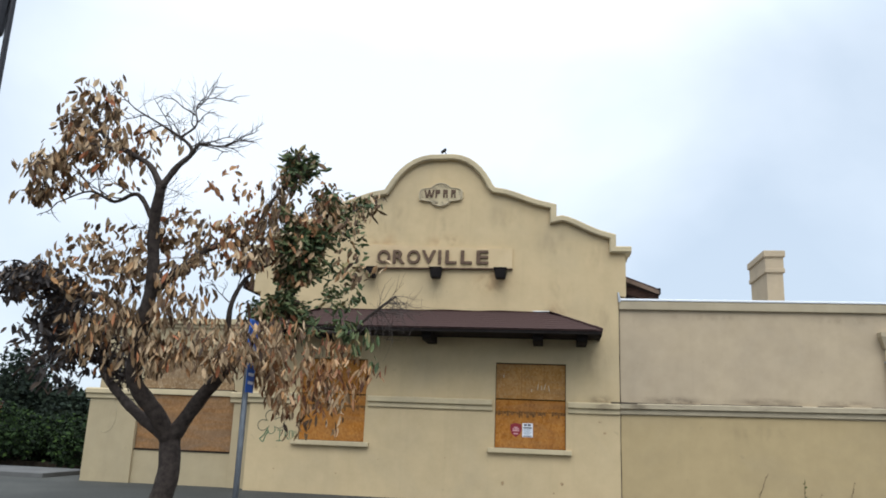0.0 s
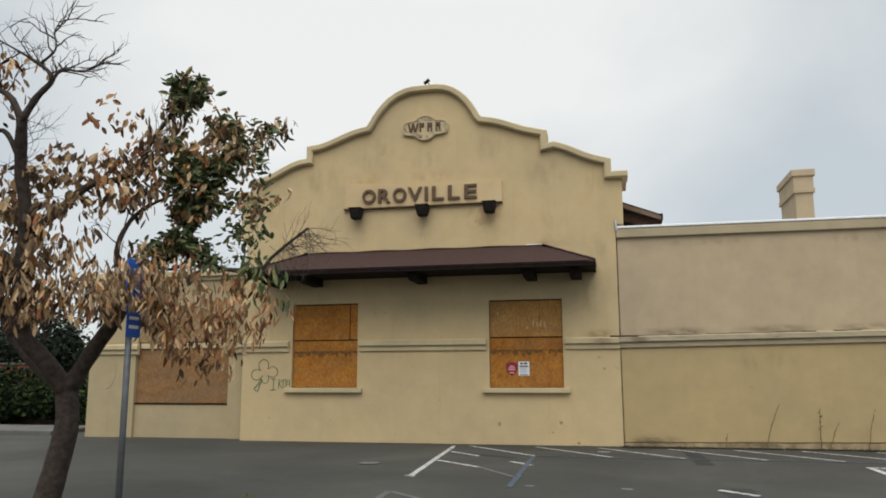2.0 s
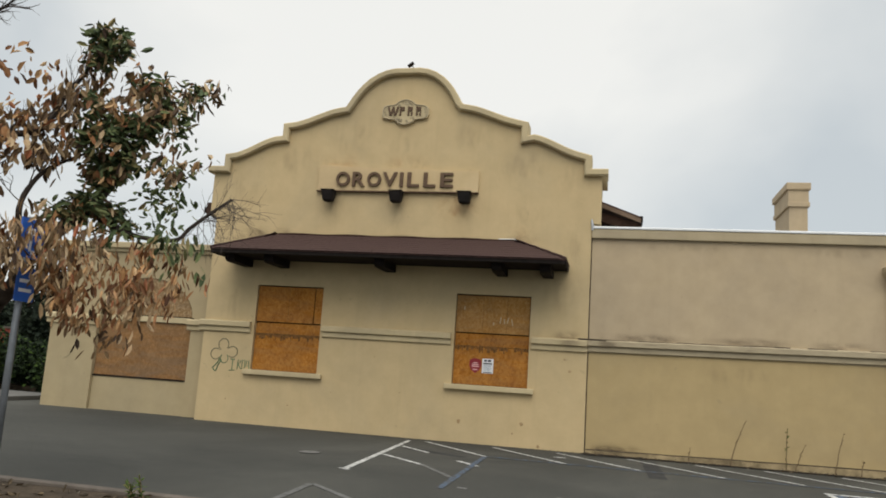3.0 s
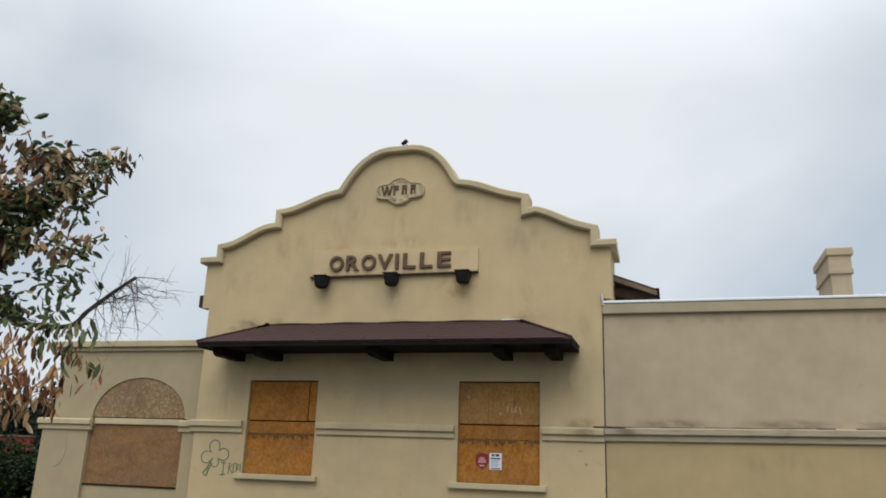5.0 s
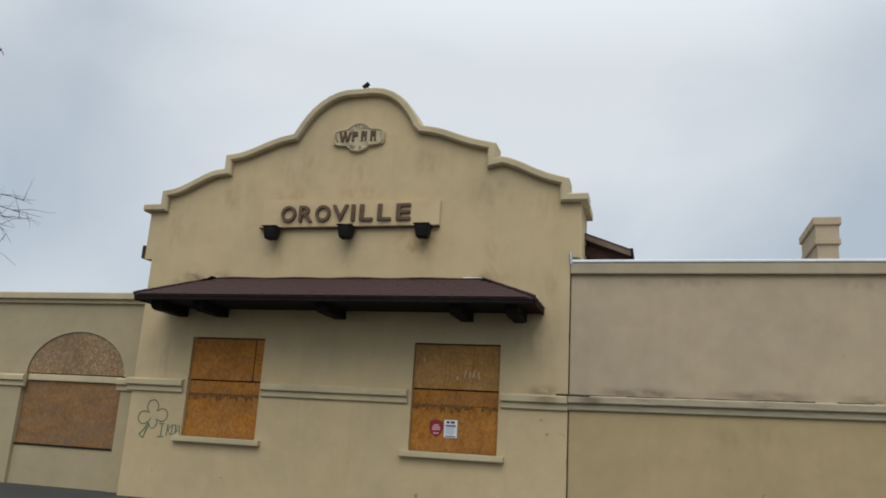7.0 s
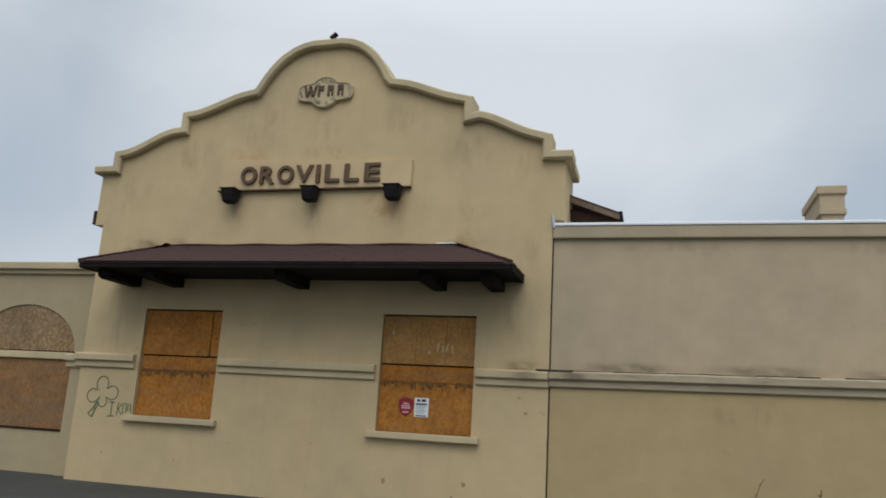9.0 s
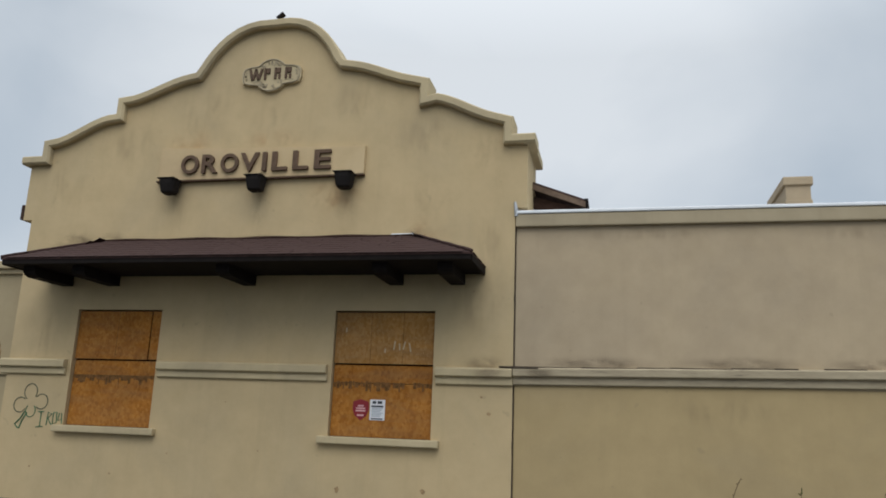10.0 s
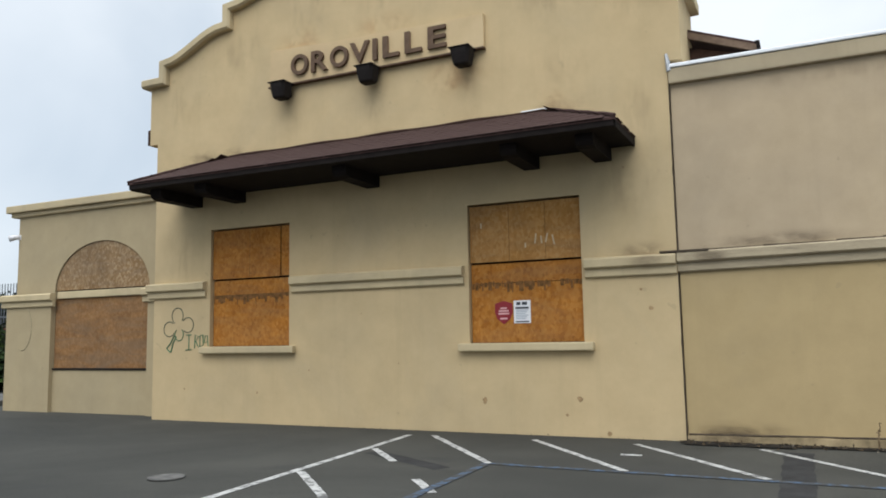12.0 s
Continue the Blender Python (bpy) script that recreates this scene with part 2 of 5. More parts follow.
BRICK_RED = plain("red_brick", (0.20, 0.045, 0.03), 0.3, 6, 0.9, 0, 0.4)
BANNER = plain("banner_cloth", (0.20, 0.045, 0.035), 0.2, 6, 0.9, 0, 0.1)


def asphalt():
    m, nd, lk, b = material("asphalt", 0.9)
    v = coords(nd, lk)
    big = noise_tex(nd, lk, v, 0.28, 6, 0.65, 0.5)
    c = ramp(nd, lk, big, [(0.3, (0.040, 0.041, 0.037)), (0.5, (0.056, 0.056, 0.050)), (0.72, (0.080, 0.079, 0.069))])
    fine = noise_tex(nd, lk, v, 60, 4, 0.7)
    c = blend(nd, lk, 1.0, c, ramp(nd, lk, fine, [(0.3, (0.75, 0.75, 0.75)), (0.7, (1.25, 1.25, 1.25))]), "MULTIPLY")
    blot = noise_tex(nd, lk, coords(nd, lk, (0.6, 1.4, 1)), 0.9, 3, 0.5)
    c = blend(nd, lk, ramp(nd, lk, blot, [(0.62, (0, 0, 0)), (0.74, (0.5, 0.5, 0.5))]), c, (0.036, 0.036, 0.037))
    lk.new(c, b.inputs["Base Color"])
    bump(nd, lk, b, noise_tex(nd, lk, v, 90, 3, 0.7), 0.5, 0.01)
    return m


ASPHALT = asphalt()
PATCH = plain("asphalt_patch", (0.038, 0.038, 0.038), 0.3, 5, 0.95, 0, 0.5)


def worn_paint(name, col, cover=0.5):
    m, nd, lk, b = material(name, 0.8)
    n = noise_tex(nd, lk, coords(nd, lk), 9, 6, 0.75)
    c = ramp(nd, lk, n, [(cover - 0.19, (0.060, 0.060, 0.058)), (cover - 0.03, col)])
    lk.new(c, b.inputs["Base Color"])
    return m


LINE_WHITE = worn_paint("line_white", (0.50, 0.50, 0.48), 0.55)
LINE_FADED = worn_paint("line_faded", (0.24, 0.24, 0.235), 0.54)
LINE_FAINT = worn_paint("line_faint", (0.13, 0.13, 0.125), 0.56)
LINE_BLUE = worn_paint("line_blue", (0.085, 0.14, 0.225), 0.65)
COVER_GREY = plain("cover_grey", (0.13, 0.127, 0.12), 0.4, 9, 0.9, 0, 0.4)
POST_STEEL = plain("post_steel", (0.15, 0.165, 0.18), 0.2, 10, 0.5, 0.4, 0.1)


def leafy(name, stops, rough=0.6):
    m, nd, lk, b = material(name, rough)
    g = nd.new("ShaderNodeNewGeometry")
    c = ramp(nd, lk, g.outputs["Random Per Island"], stops)
    n = noise_tex(nd, lk, coords(nd, lk), 25, 3, 0.6)
    c = blend(nd, lk, 1.0, c, ramp(nd, lk, n, [(0.3, (0.75, 0.75, 0.75)), (0.7, (1.15, 1.15, 1.15))]), "MULTIPLY")
    lk.new(c, b.inputs["Base Color"])
    return m


DRY_LEAF = leafy("dry_leaves", [(0.0, (0.06, 0.038, 0.026)), (0.22, (0.14, 0.085, 0.046)), (0.48, (0.32, 0.212, 0.112)), (0.75, (0.51, 0.375, 0.228)), (0.92, (0.39, 0.21, 0.085)), (1.0, (0.34, 0.12, 0.055))])
RUSSET_LEAF = leafy("russet_leaves", [(0.0, (0.10, 0.047, 0.027)), (0.3, (0.26, 0.115, 0.05)), (0.6, (0.42, 0.235, 0.105)), (0.85, (0.50, 0.34, 0.185)), (1.0, (0.33, 0.105, 0.05))])
GREEN_LEAF = leafy("green_leaves", [(0.0, (0.045, 0.065, 0.03)), (0.4, (0.085, 0.12, 0.05)), (0.8, (0.16, 0.19, 0.08)), (1.0, (0.29, 0.22, 0.10))])
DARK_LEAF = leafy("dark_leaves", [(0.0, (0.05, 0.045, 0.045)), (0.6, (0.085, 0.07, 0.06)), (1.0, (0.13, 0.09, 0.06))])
# leaf tones darkened to near black: the hedge's inner shade is put into them
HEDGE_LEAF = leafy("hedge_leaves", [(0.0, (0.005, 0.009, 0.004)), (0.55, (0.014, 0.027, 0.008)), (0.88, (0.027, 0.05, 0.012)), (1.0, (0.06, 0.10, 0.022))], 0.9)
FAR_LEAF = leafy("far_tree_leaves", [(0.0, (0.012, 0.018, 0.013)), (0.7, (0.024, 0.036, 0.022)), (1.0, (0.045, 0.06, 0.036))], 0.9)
WEED = leafy("weed_leaves", [(0.0, (0.05, 0.08, 0.02)), (0.6, (0.10, 0.15, 0.04)), (1.0, (0.20, 0.18, 0.07))])
WEED_DRY = plain("dry_weed", (0.17, 0.12, 0.07), 0.3, 30, 0.9, 0, 0)
LITTER = leafy("leaf_litter", [(0.0, (0.045, 0.034, 0.022)), (0.7, (0.10, 0.072, 0.042)), (0.93, (0.19, 0.14, 0.085)), (1.0, (0.38, 0.34, 0.28))])


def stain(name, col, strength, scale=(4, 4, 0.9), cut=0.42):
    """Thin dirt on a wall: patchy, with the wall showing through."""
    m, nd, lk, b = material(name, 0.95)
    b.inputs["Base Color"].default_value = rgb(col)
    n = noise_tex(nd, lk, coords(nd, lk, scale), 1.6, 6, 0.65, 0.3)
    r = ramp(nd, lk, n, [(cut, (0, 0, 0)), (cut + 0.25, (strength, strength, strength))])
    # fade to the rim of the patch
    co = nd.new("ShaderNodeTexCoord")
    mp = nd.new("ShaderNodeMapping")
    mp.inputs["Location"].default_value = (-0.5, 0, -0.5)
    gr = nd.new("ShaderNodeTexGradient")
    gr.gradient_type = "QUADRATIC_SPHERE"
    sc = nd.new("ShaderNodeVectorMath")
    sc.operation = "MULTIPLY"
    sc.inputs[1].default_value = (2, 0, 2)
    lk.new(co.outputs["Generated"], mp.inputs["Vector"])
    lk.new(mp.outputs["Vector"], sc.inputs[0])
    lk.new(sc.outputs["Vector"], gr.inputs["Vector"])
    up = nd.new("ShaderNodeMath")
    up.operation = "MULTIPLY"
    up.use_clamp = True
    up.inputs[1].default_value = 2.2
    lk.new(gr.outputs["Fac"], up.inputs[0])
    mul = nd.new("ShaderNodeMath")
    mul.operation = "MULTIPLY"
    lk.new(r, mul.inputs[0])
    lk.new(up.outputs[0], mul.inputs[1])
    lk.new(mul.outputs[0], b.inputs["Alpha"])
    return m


STREAK = stain("rain_streak", (0.22, 0.18, 0.125), 0.17, (2.6, 2.6, 0.8))
ORANGE_STAIN = stain("rust_stain", (0.50, 0.26, 0.11), 0.34, (2.0, 2.0, 1.6))
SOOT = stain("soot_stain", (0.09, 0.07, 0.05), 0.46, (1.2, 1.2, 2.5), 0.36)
CHIP = plain("plaster_chip", (0.33, 0.225, 0.12), 0.3, 20, 0.95)
PALE_CHIP = plain("pale_chip", (0.50, 0.40, 0.25), 0.2, 20, 0.95)


# ---- building helpers ----
def part(name, bm, mat, parent=None, label="", smooth=False):
    me = bpy.data.meshes.new(name)
    bmesh.ops.recalc_face_normals(bm, faces=bm.faces[:])
    bm.to_mesh(me)
    bm.free()
    if smooth:
        me.polygons.foreach_set("use_smooth", [True] * len(me.polygons))
    me.materials.append(mat)
    ob = new(name, me)
    if parent is not None:
        ob.parent = parent
    if label:
        ob["label"] = label
    return ob


def empty(name, at=(0, 0, 0)):
    ob = new(name)
    ob.empty_display_size = 0.2
    ob.location = at
    return ob


def add_box(bm, x0, x1, y0, y1, z0, z1, bevel=0.0):
    vs = [bm.verts.new((x, y, z)) for x in (x0, x1) for y in (y0, y1) for z in (z0, z1)]
    a = lambda *i: bm.faces.new([vs[k] for k in i])
    fs = [a(0, 1, 3, 2), a(4, 6, 7, 5), a(0, 4, 5, 1), a(2, 3, 7, 6), a(0, 2, 6, 4), a(1, 5, 7, 3)]
    if bevel:
        es = list({e for f in fs for e in f.edges})
        bmesh.ops.bevel(bm, geom=es, offset=bevel, segments=2, affect="EDGES", profile=0.6)


def box(x0, x1, y0, y1, z0, z1, bevel=0.0):
    bm = bmesh.new()
    add_box(bm, x0, x1, y0, y1, z0, z1, bevel)
    return bm


def add_prism(bm, outline, y0, y1):
    """A flat outline in x and z, pulled from y0 to y1."""
    f = [bm.verts.new((x, y0, z)) for x, z in outline]
    r = [bm.verts.new((x, y1, z)) for x, z in outline]
    bm.faces.new(f)
    bm.faces.new(r[::-1])
    n = len(outline)
    for i in range(n):
        j = (i + 1) % n
        bm.faces.new((f[i], r[i], r[j], f[j]))


def add_tube(bm, pts, radii, sides=7):
    rings = []
    for i, p in enumerate(pts):
        a, b = Vector(pts[max(i - 1, 0)]), Vector(pts[min(i + 1, len(pts) - 1)])
        d = (b - a).normalized()
        u = d.cross(Vector((0.31, 0.92, 0.23))).normalized()
        w = d.cross(u)
        r = radii[i] if isinstance(radii, (list, tuple)) else radii
        rings.append([bm.verts.new(Vector(p) + r * (math.cos(2 * math.pi * k / sides) * u + math.sin(2 * math.pi * k / sides) * w)) for k in range(sides)])
    for ra, rb in zip(rings, rings[1:]):
        for k in range(sides):
            bm.faces.new((ra[k], ra[(k + 1) % sides], rb[(k + 1) % sides], rb[k]))
    bm.faces.new(rings[0][::-1])
    bm.faces.new(rings[-1])


def add_extrusion(bm, profile, x0, x1):
    """A profile in y and z, run along x."""
    a = [bm.verts.new((x0, y, z)) for y, z in profile]
    b = [bm.verts.new((x1, y, z)) for y, z in profile]
    bm.faces.new(a)
    bm.faces.new(b[::-1])
    n = len(profile)
    for i in range(n):
        j = (i + 1) % n
        bm.faces.new((a[i], a[j], b[j], b[i]))


# ---- ground ----
def sheet(name, x0, x1, y0, y1, z, mat):
    bm = bmesh.new()
    vs = [bm.verts.new(p) for p in ((x0, y0, z), (x1, y0, z), (x1, y1, z), (x0, y1, z))]
    bm.faces.new(vs)
    return part(name, bm, mat)


tagged(sheet("ground", -900, 900, -900, 900, 0.0, ASPHALT), "worn grey asphalt of the station car park", "ground", kind="structure")


def strip(name, p, q, width, mat, label, parent=None, z=0.004):
    """A painted line on the asphalt from p to q, with slightly ragged sides."""
    bm = bmesh.new()
    p, q = Vector((*p, 0)), Vector((*q, 0))
    d = (q - p).normalized()
    s = Vector((-d.y, d.x, 0)) * width / 2
    n = max(2, int((q - p).length / 0.12))
    rng = random.Random(int(abs(p.x * 97 + p.y * 31) * 10))
    rows = []
    for i in range(n + 1):
        c = p + (q - p) * i / n
        rows.append((bm.verts.new(c + s * (1 + rng.uniform(-0.12, 0.08)) + Vector((0, 0, z))), bm.verts.new(c - s * (1 + rng.uniform(-0.12, 0.08)) + Vector((0, 0, z)))))
    for a, b in zip(rows, rows[1:]):
        bm.faces.new((a[0], b[0], b[1], a[1]))
    return tagged(part(name, bm, mat, parent), label, "road marking", kind="structure")


strip("parking_line", (0.81, -0.48), (1.15, -5.30), 0.09, LINE_WHITE, "worn white parking line on grey asphalt")
for n, (p, q, m) in enumerate((
    ((0.985, -1.66), (1.64, -2.38), LINE_WHITE), ((1.08, -3.20), (1.95, -4.10), LINE_WHITE), ((1.95, -4.10), (2.60, -5.15), LINE_FAINT), ((2.31, -3.18), (2.72, -3.66), LINE_WHITE),
    ((1.29, -6.81), (2.39, -7.95), LINE_FAINT), ((1.27, -6.83), (1.36, -8.30), LINE_FAINT), ((1.06, -5.26), (1.22, -5.34), LINE_WHITE))):
    tagged(strip("hatch_line", p, q, 0.085, m, "faded white hatching line of the access aisle", z=0.004 + 0.001 * (n % 3)), group="hatching by the wall")
for x in (1.13, 2.48, 3.70, 5.02, 6.22, 7.42, 8.70, 10.00, 11.30):
    tagged(strip("hatch_line", (x, -0.43), (x + 1.48, -2.18), 0.08, LINE_WHITE, "worn white diagonal line by the station wall", z=0.0045), group="hatching by the wall")
strip("blue_line", (2.62, -2.20), (13.5, -2.42), 0.09, LINE_BLUE, "worn blue border line of the access aisle", z=0.0065)
strip("blue_line", (2.60, -2.20), (2.68, -6.2), 0.09, LINE_BLUE, "worn blue border line of the access aisle", z=0.007)
strip("bay_line", (5.26, -5.93), (5.66, -6.35), 0.10, LINE_WHITE, "short worn white bay line on asphalt")
strip("bay_line", (4.08, -6.05), (4.22, -6.07), 0.07, LINE_FADED, "faded scrap of white paint on asphalt")
strip("bay_line", (2.86, -5.98), (2.98, -6.01), 0.06, LINE_FADED, "faded scrap of white paint on asphalt")
strip("asphalt_patch", (5.38, -0.55), (5.42, -3.15), 0.28, PATCH, "dark tar patch in the asphalt", z=0.003)
strip("asphalt_patch", (5.45, -5.75), (5.50, -6.6), 0.42, PATCH, "dark tar patch in the asphalt", z=0.0028)
strip("asphalt_patch", (1.10, -1.90), (2.3, -2.60), 0.22, PATCH, "dark tar patch in the asphalt", z=0.0025)
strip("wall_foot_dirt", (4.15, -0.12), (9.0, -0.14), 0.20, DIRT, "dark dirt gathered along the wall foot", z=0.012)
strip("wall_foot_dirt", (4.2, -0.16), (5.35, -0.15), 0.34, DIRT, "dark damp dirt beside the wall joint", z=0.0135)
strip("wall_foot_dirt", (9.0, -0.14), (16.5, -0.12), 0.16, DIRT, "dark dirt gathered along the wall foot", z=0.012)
strip("paint_smear", (3.70, -1.23), (3.92, -1.21), 0.10, LINE_WHITE, "small smear of white paint on the asphalt", z=0.004)

# oval cover set in the asphalt
bm = bmesh.new()
bmesh.ops.create_circle(bm, cap_ends=True, radius=0.17, segments=20, matrix=Matrix.Translation((0.08, -3.92, 0.008)))
r = bmesh.ops.extrude_face_region(bm, geom=bm.faces[:])
bmesh.ops.translate(bm, verts=[v for v in r["geom"] if isinstance(v, bmesh.types.BMVert)], vec=(0, 0, 0.008))
tagged(part("valve_cover", bm, COVER_GREY), "pale round valve cover set in the asphalt", "valve cover")

# wheelchair bay sign painted on the asphalt, drawn as plain shapes
bay = tagged(part("bay_marking", box(7.75, 9.05, -4.3, -3.05, 0.001, 0.006), LINE_BLUE), "worn blue painted square with a white border on asphalt", "road marking", kind="structure")
bm = bmesh.new()
for x0, x1, y0, y1 in ((7.75, 9.05, -3.15, -3.05), (7.75, 9.05, -4.3, -4.2), (7.75, 7.85, -4.2, -3.15), (8.95, 9.05, -4.2, -3.15)):
    add_box(bm, x0, x1, y0, y1, 0.007, 0.009)
part("border", bm, LINE_WHITE, bay)
bm = bmesh.new()
for x0, x1, y0, y1 in ((8.25, 8.33, -3.8, -3.3), (8.33, 8.62, -3.62, -3.54), (8.33, 8.7, -3.88, -3.8), (8.62, 8.7, -4.08, -3.88)):
    add_box(bm, x0, x1, y0, y1, 0.007, 0.009)
part("pictogram", bm, LINE_WHITE, bay)

# pale path and verge past the end of the left wing
tagged(part("pavement", box(-60, -9.5, 0.55, 2.6, -0.2, 0.11, 0.02), CONCRETE), "pale concrete path past the end of the building", "pavement", kind="structure")
tagged(part("verge", box(-70, -8.0, 4.45, 40, -0.2, 0.14), SOIL), "dark bare soil under the hedge", "soil", kind="structure")


# ---- station building ----
building = tagged(empty("station_building"), "cream stucco mission-style station with boarded windows and curved gable", "building")
GY0, GY1 = -0.02, 0.36


def gable_half():
    """Right half of the curved gable's outline, from the apex outwards."""
    pts = [(0.0, 7.87), (0.2, 7.857), (0.4, 7.815), (0.6, 7.742), (0.8, 7.637), (0.95, 7.532), (1.08, 7.42), (1.2, 7.295), (1.29, 7.185), (1.36, 7.105)]
    pts = [(x * 1.015, 7.07 + (z - 7.105) * 1.15) for x, z in pts]
    for i in range(1, 9):
        u = i / 10
        pts.append((1.36 + 1.40 * u, 6.69 + 0.37 * (0.5 + 0.5 * math.cos(math.pi * u ** 0.95))))
    pts.append((2.76, 6.69))
    pts.append((2.76, 6.40))
    for i in range(1, 9):
        u = i / 10
        pts.append((2.76 + 1.34 * u, 5.97 + 0.43 * (0.5 + 0.5 * math.cos(math.pi * u ** 0.95))))
    return pts + [(4.10, 5.97), (4.10, 5.69), (4.47, 5.69)]


half = gable_half()
# the arch leans a little to the right, and its left foot stands nearer the middle


def lean_right(x, z):
    if x < 1.37:
        return x + 0.13 * (1 - (x / 1.38) ** 2) + 0.02 * math.sin(math.pi * x / 1.38), z + 0.05 * math.sin(math.pi * x / 1.38)
    if x < 2.75:
        return x + 0.055 * (x - 1.36) / 1.4, z + (0.04 if x < 2.6 else 0.0)
    return (x + 0.05 if x < 4.2 else x + 0.015), z + (0.04 if 2.8 < x < 3.9 else 0.0)


def lean_left(x, z):
    if x < 1.385:
        return -x * 0.935 - 0.03 * math.sin(math.pi * x / 1.38), z + 0.03 * math.sin(math.pi * x / 1.38)
    if x < 2.75:
        return -(1.279 + (x - 1.36) * 1.042), z
    return -(x - 0.02 if x < 2.8 else x), z


outline = [lean_left(*p) for p in half[:0:-1]] + [lean_right(*p) for p in half]


def inset(line, d):
    """The line moved to its right by d, with mitred corners."""
    out = []
    for i, p in enumerate(line):
        a, b = line[max(i - 1, 0)], line[min(i + 1, len(line) - 1)]
        d1 = Vector((p[0] - a[0], p[1] - a[1])) if i else None
        d2 = Vector((b[0] - p[0], b[1] - p[1])) if i < len(line) - 1 else None
        d1, d2 = (d1 or d2).normalized(), (d2 or d1).normalized()
        n1, n2 = Vector((d1.y, -d1.x)), Vector((d2.y, -d2.x))
        m = (n1 + n2).normalized()
        k = d / max(0.5, m.dot(n1))
        out.append((p[0] + m.x * k, p[1] + m.y * k))
    return out


inner = inset(outline, 0.15)
# wall under the coping, with its openings
WIN_Z0, WIN_Z1 = 1.16, 3.01
WINS = ((-2.995, -1.46), (1.48, 3.03))
bm = bmesh.new()
xs = (-4.19, -2.995, -1.46, 1.48, 3.03, 4.19)
zs = (-0.1, WIN_Z0, WIN_Z1, 4.72)
for i in range(5):
    for j in range(3):
        if not (i in (1, 3) and j == 1):
            add_box(bm, xs[i], xs[i + 1], 0, 0.36, zs[j], zs[j + 1])
add_prism(bm, [(-4.36, 4.56), (-4.192, 4.56)] + [(x, 4.72) for x in xs] + [(4.192, 4.56), (4.36, 4.56), (4.36, 5.54)] + [(x, z) for x, z in inner[::-1] if abs(x) < 4.3] + [(-4.36, 5.54)], 0, 0.36)
bmesh.ops.remove_doubles(bm, verts=bm.verts[:], dist=0.0005)
part("front_wall", bm, STUCCO, building)

# coping that follows the curves
bm = bmesh.new()
lines = [[(x, y, z) for x, z in ln] for ln, y in ((outline, -0.09), (inner, -0.09), (inner, 0.37), (outline, 0.37))]
soft_lip = [[(x, -0.125, z) for x, z in inset(outline, 0.025)], [(x, -0.125, z) for x, z in inset(outline, 0.12)]]
loops = [lines[0], soft_lip[0], soft_lip[1], lines[1], lines[2], lines[3]]
vs = [[bm.verts.new(p) for p in ln] for ln in loops]
for a, b in zip(vs, vs[1:] + vs[:1]):
    for k in range(len(outline) - 1):
        bm.faces.new((a[k], a[k + 1], b[k + 1], b[k]))
for k in (0, -1):
    bm.faces.new([ln[k] for ln in vs])
part("gable_coping", bm, TRIM, building, "moulded plaster coping along the gable")

# short returns at both ends of the parapet
for s in (-1, 1):
    x0, x1 = sorted((s * 4.06, s * 4.36))
    bm = bmesh.new()
    add_prism(bm, [(s * 4.06, 4.72), (s * 4.20, 4.56), (s * 4.36, 4.56), (s * 4.36, 5.54), (s * 4.06, 5.54)], 0.362, 1.15)
    bmesh.ops.recalc_face_normals(bm, faces=bm.faces[:])
    part("parapet_return", bm, STUCCO, building)
    x0, x1 = sorted((s * 3.98, s * 4.468))
    part("return_coping", box(x0, x1, 0.372, 1.22, 5.541, 5.688, 0.02), TRIM, building)

part("beam_end", box(-4.53, -4.362, 0.10, 0.42, 4.60, 4.87, 0.015), BROWN_TIMBER, building, "weathered brown beam end")

# side walls, roof and rear of the central block
part("side_wall", box(-4.19, -3.93, 0.362, 13, -0.1, 4.70), STUCCO, building)
part("side_wall", box(3.93, 4.19, 0.362, 13, -0.1, 4.70), STUCCO, building)
part("rear_wall", box(-4.19, 4.19, 13, 13.3, -0.1, 4.70), STUCCO, building)
bm = bmesh.new()
add_prism(bm, [(-4.93, 4.79), (0, 6.78), (5.19, 4.785), (5.19, 4.875), (0, 6.87), (-4.93, 4.88)][::-1], 0.75, 13.4)
roof = part("roof", bm, SHINGLE, building, "dark brown shingle roof behind the gable")
for x in (-4.93, 5.19):
    part("eave_board", box(x - 0.03, x + 0.03, 0.74, 13.4, 4.76, 4.895, 0.01), TIMBER, roof)
bm = bmesh.new()
add_prism(bm, [(4.1, 5.155), (5.18, 4.74), (5.18, 4.83), (4.1, 5.245)], 0.70, 0.745)
part("barge_board", bm, WEATHERED, roof, "weathered tan board at the roof's end")
for s in (1,):
    for k in range(6):
        bm = bmesh.new()
        y = 0.85 + 2.2 * k
        add_prism(bm, [(s * 4.2, 5.02), (s * 5.18, 4.74), (s * 5.18, 4.62), (s * 4.95, 4.60), (s * 4.2, 4.84)], y, y + 0.12)
        part("rafter_tail", bm, BROWN_TIMBER, roof, "brown timber rafter tail")


def belt(name, x0, x1, y, mat, parent, h=0.0, label="", rise=0.0):
    """A two-stepped moulding that runs along x, on a wall whose face stands at y."""
    bm = bmesh.new()
    pr = [(y + 0.02, 2.20 + h), (y - 0.075, 2.185 + h), (y - 0.10, 2.165 + h), (y - 0.10, 2.075 + h), (y - 0.085, 2.06 + h), (y - 0.045, 2.05 + h), (y - 0.045, 1.96 + h), (y - 0.03, 1.945 + h), (y + 0.02, 1.94 + h)]
    add_extrusion(bm, pr, x0, x1)
    for v in bm.verts:
        v.co.z += rise * (v.co.x - 4.2)
    return part(name, bm, mat, parent, label)


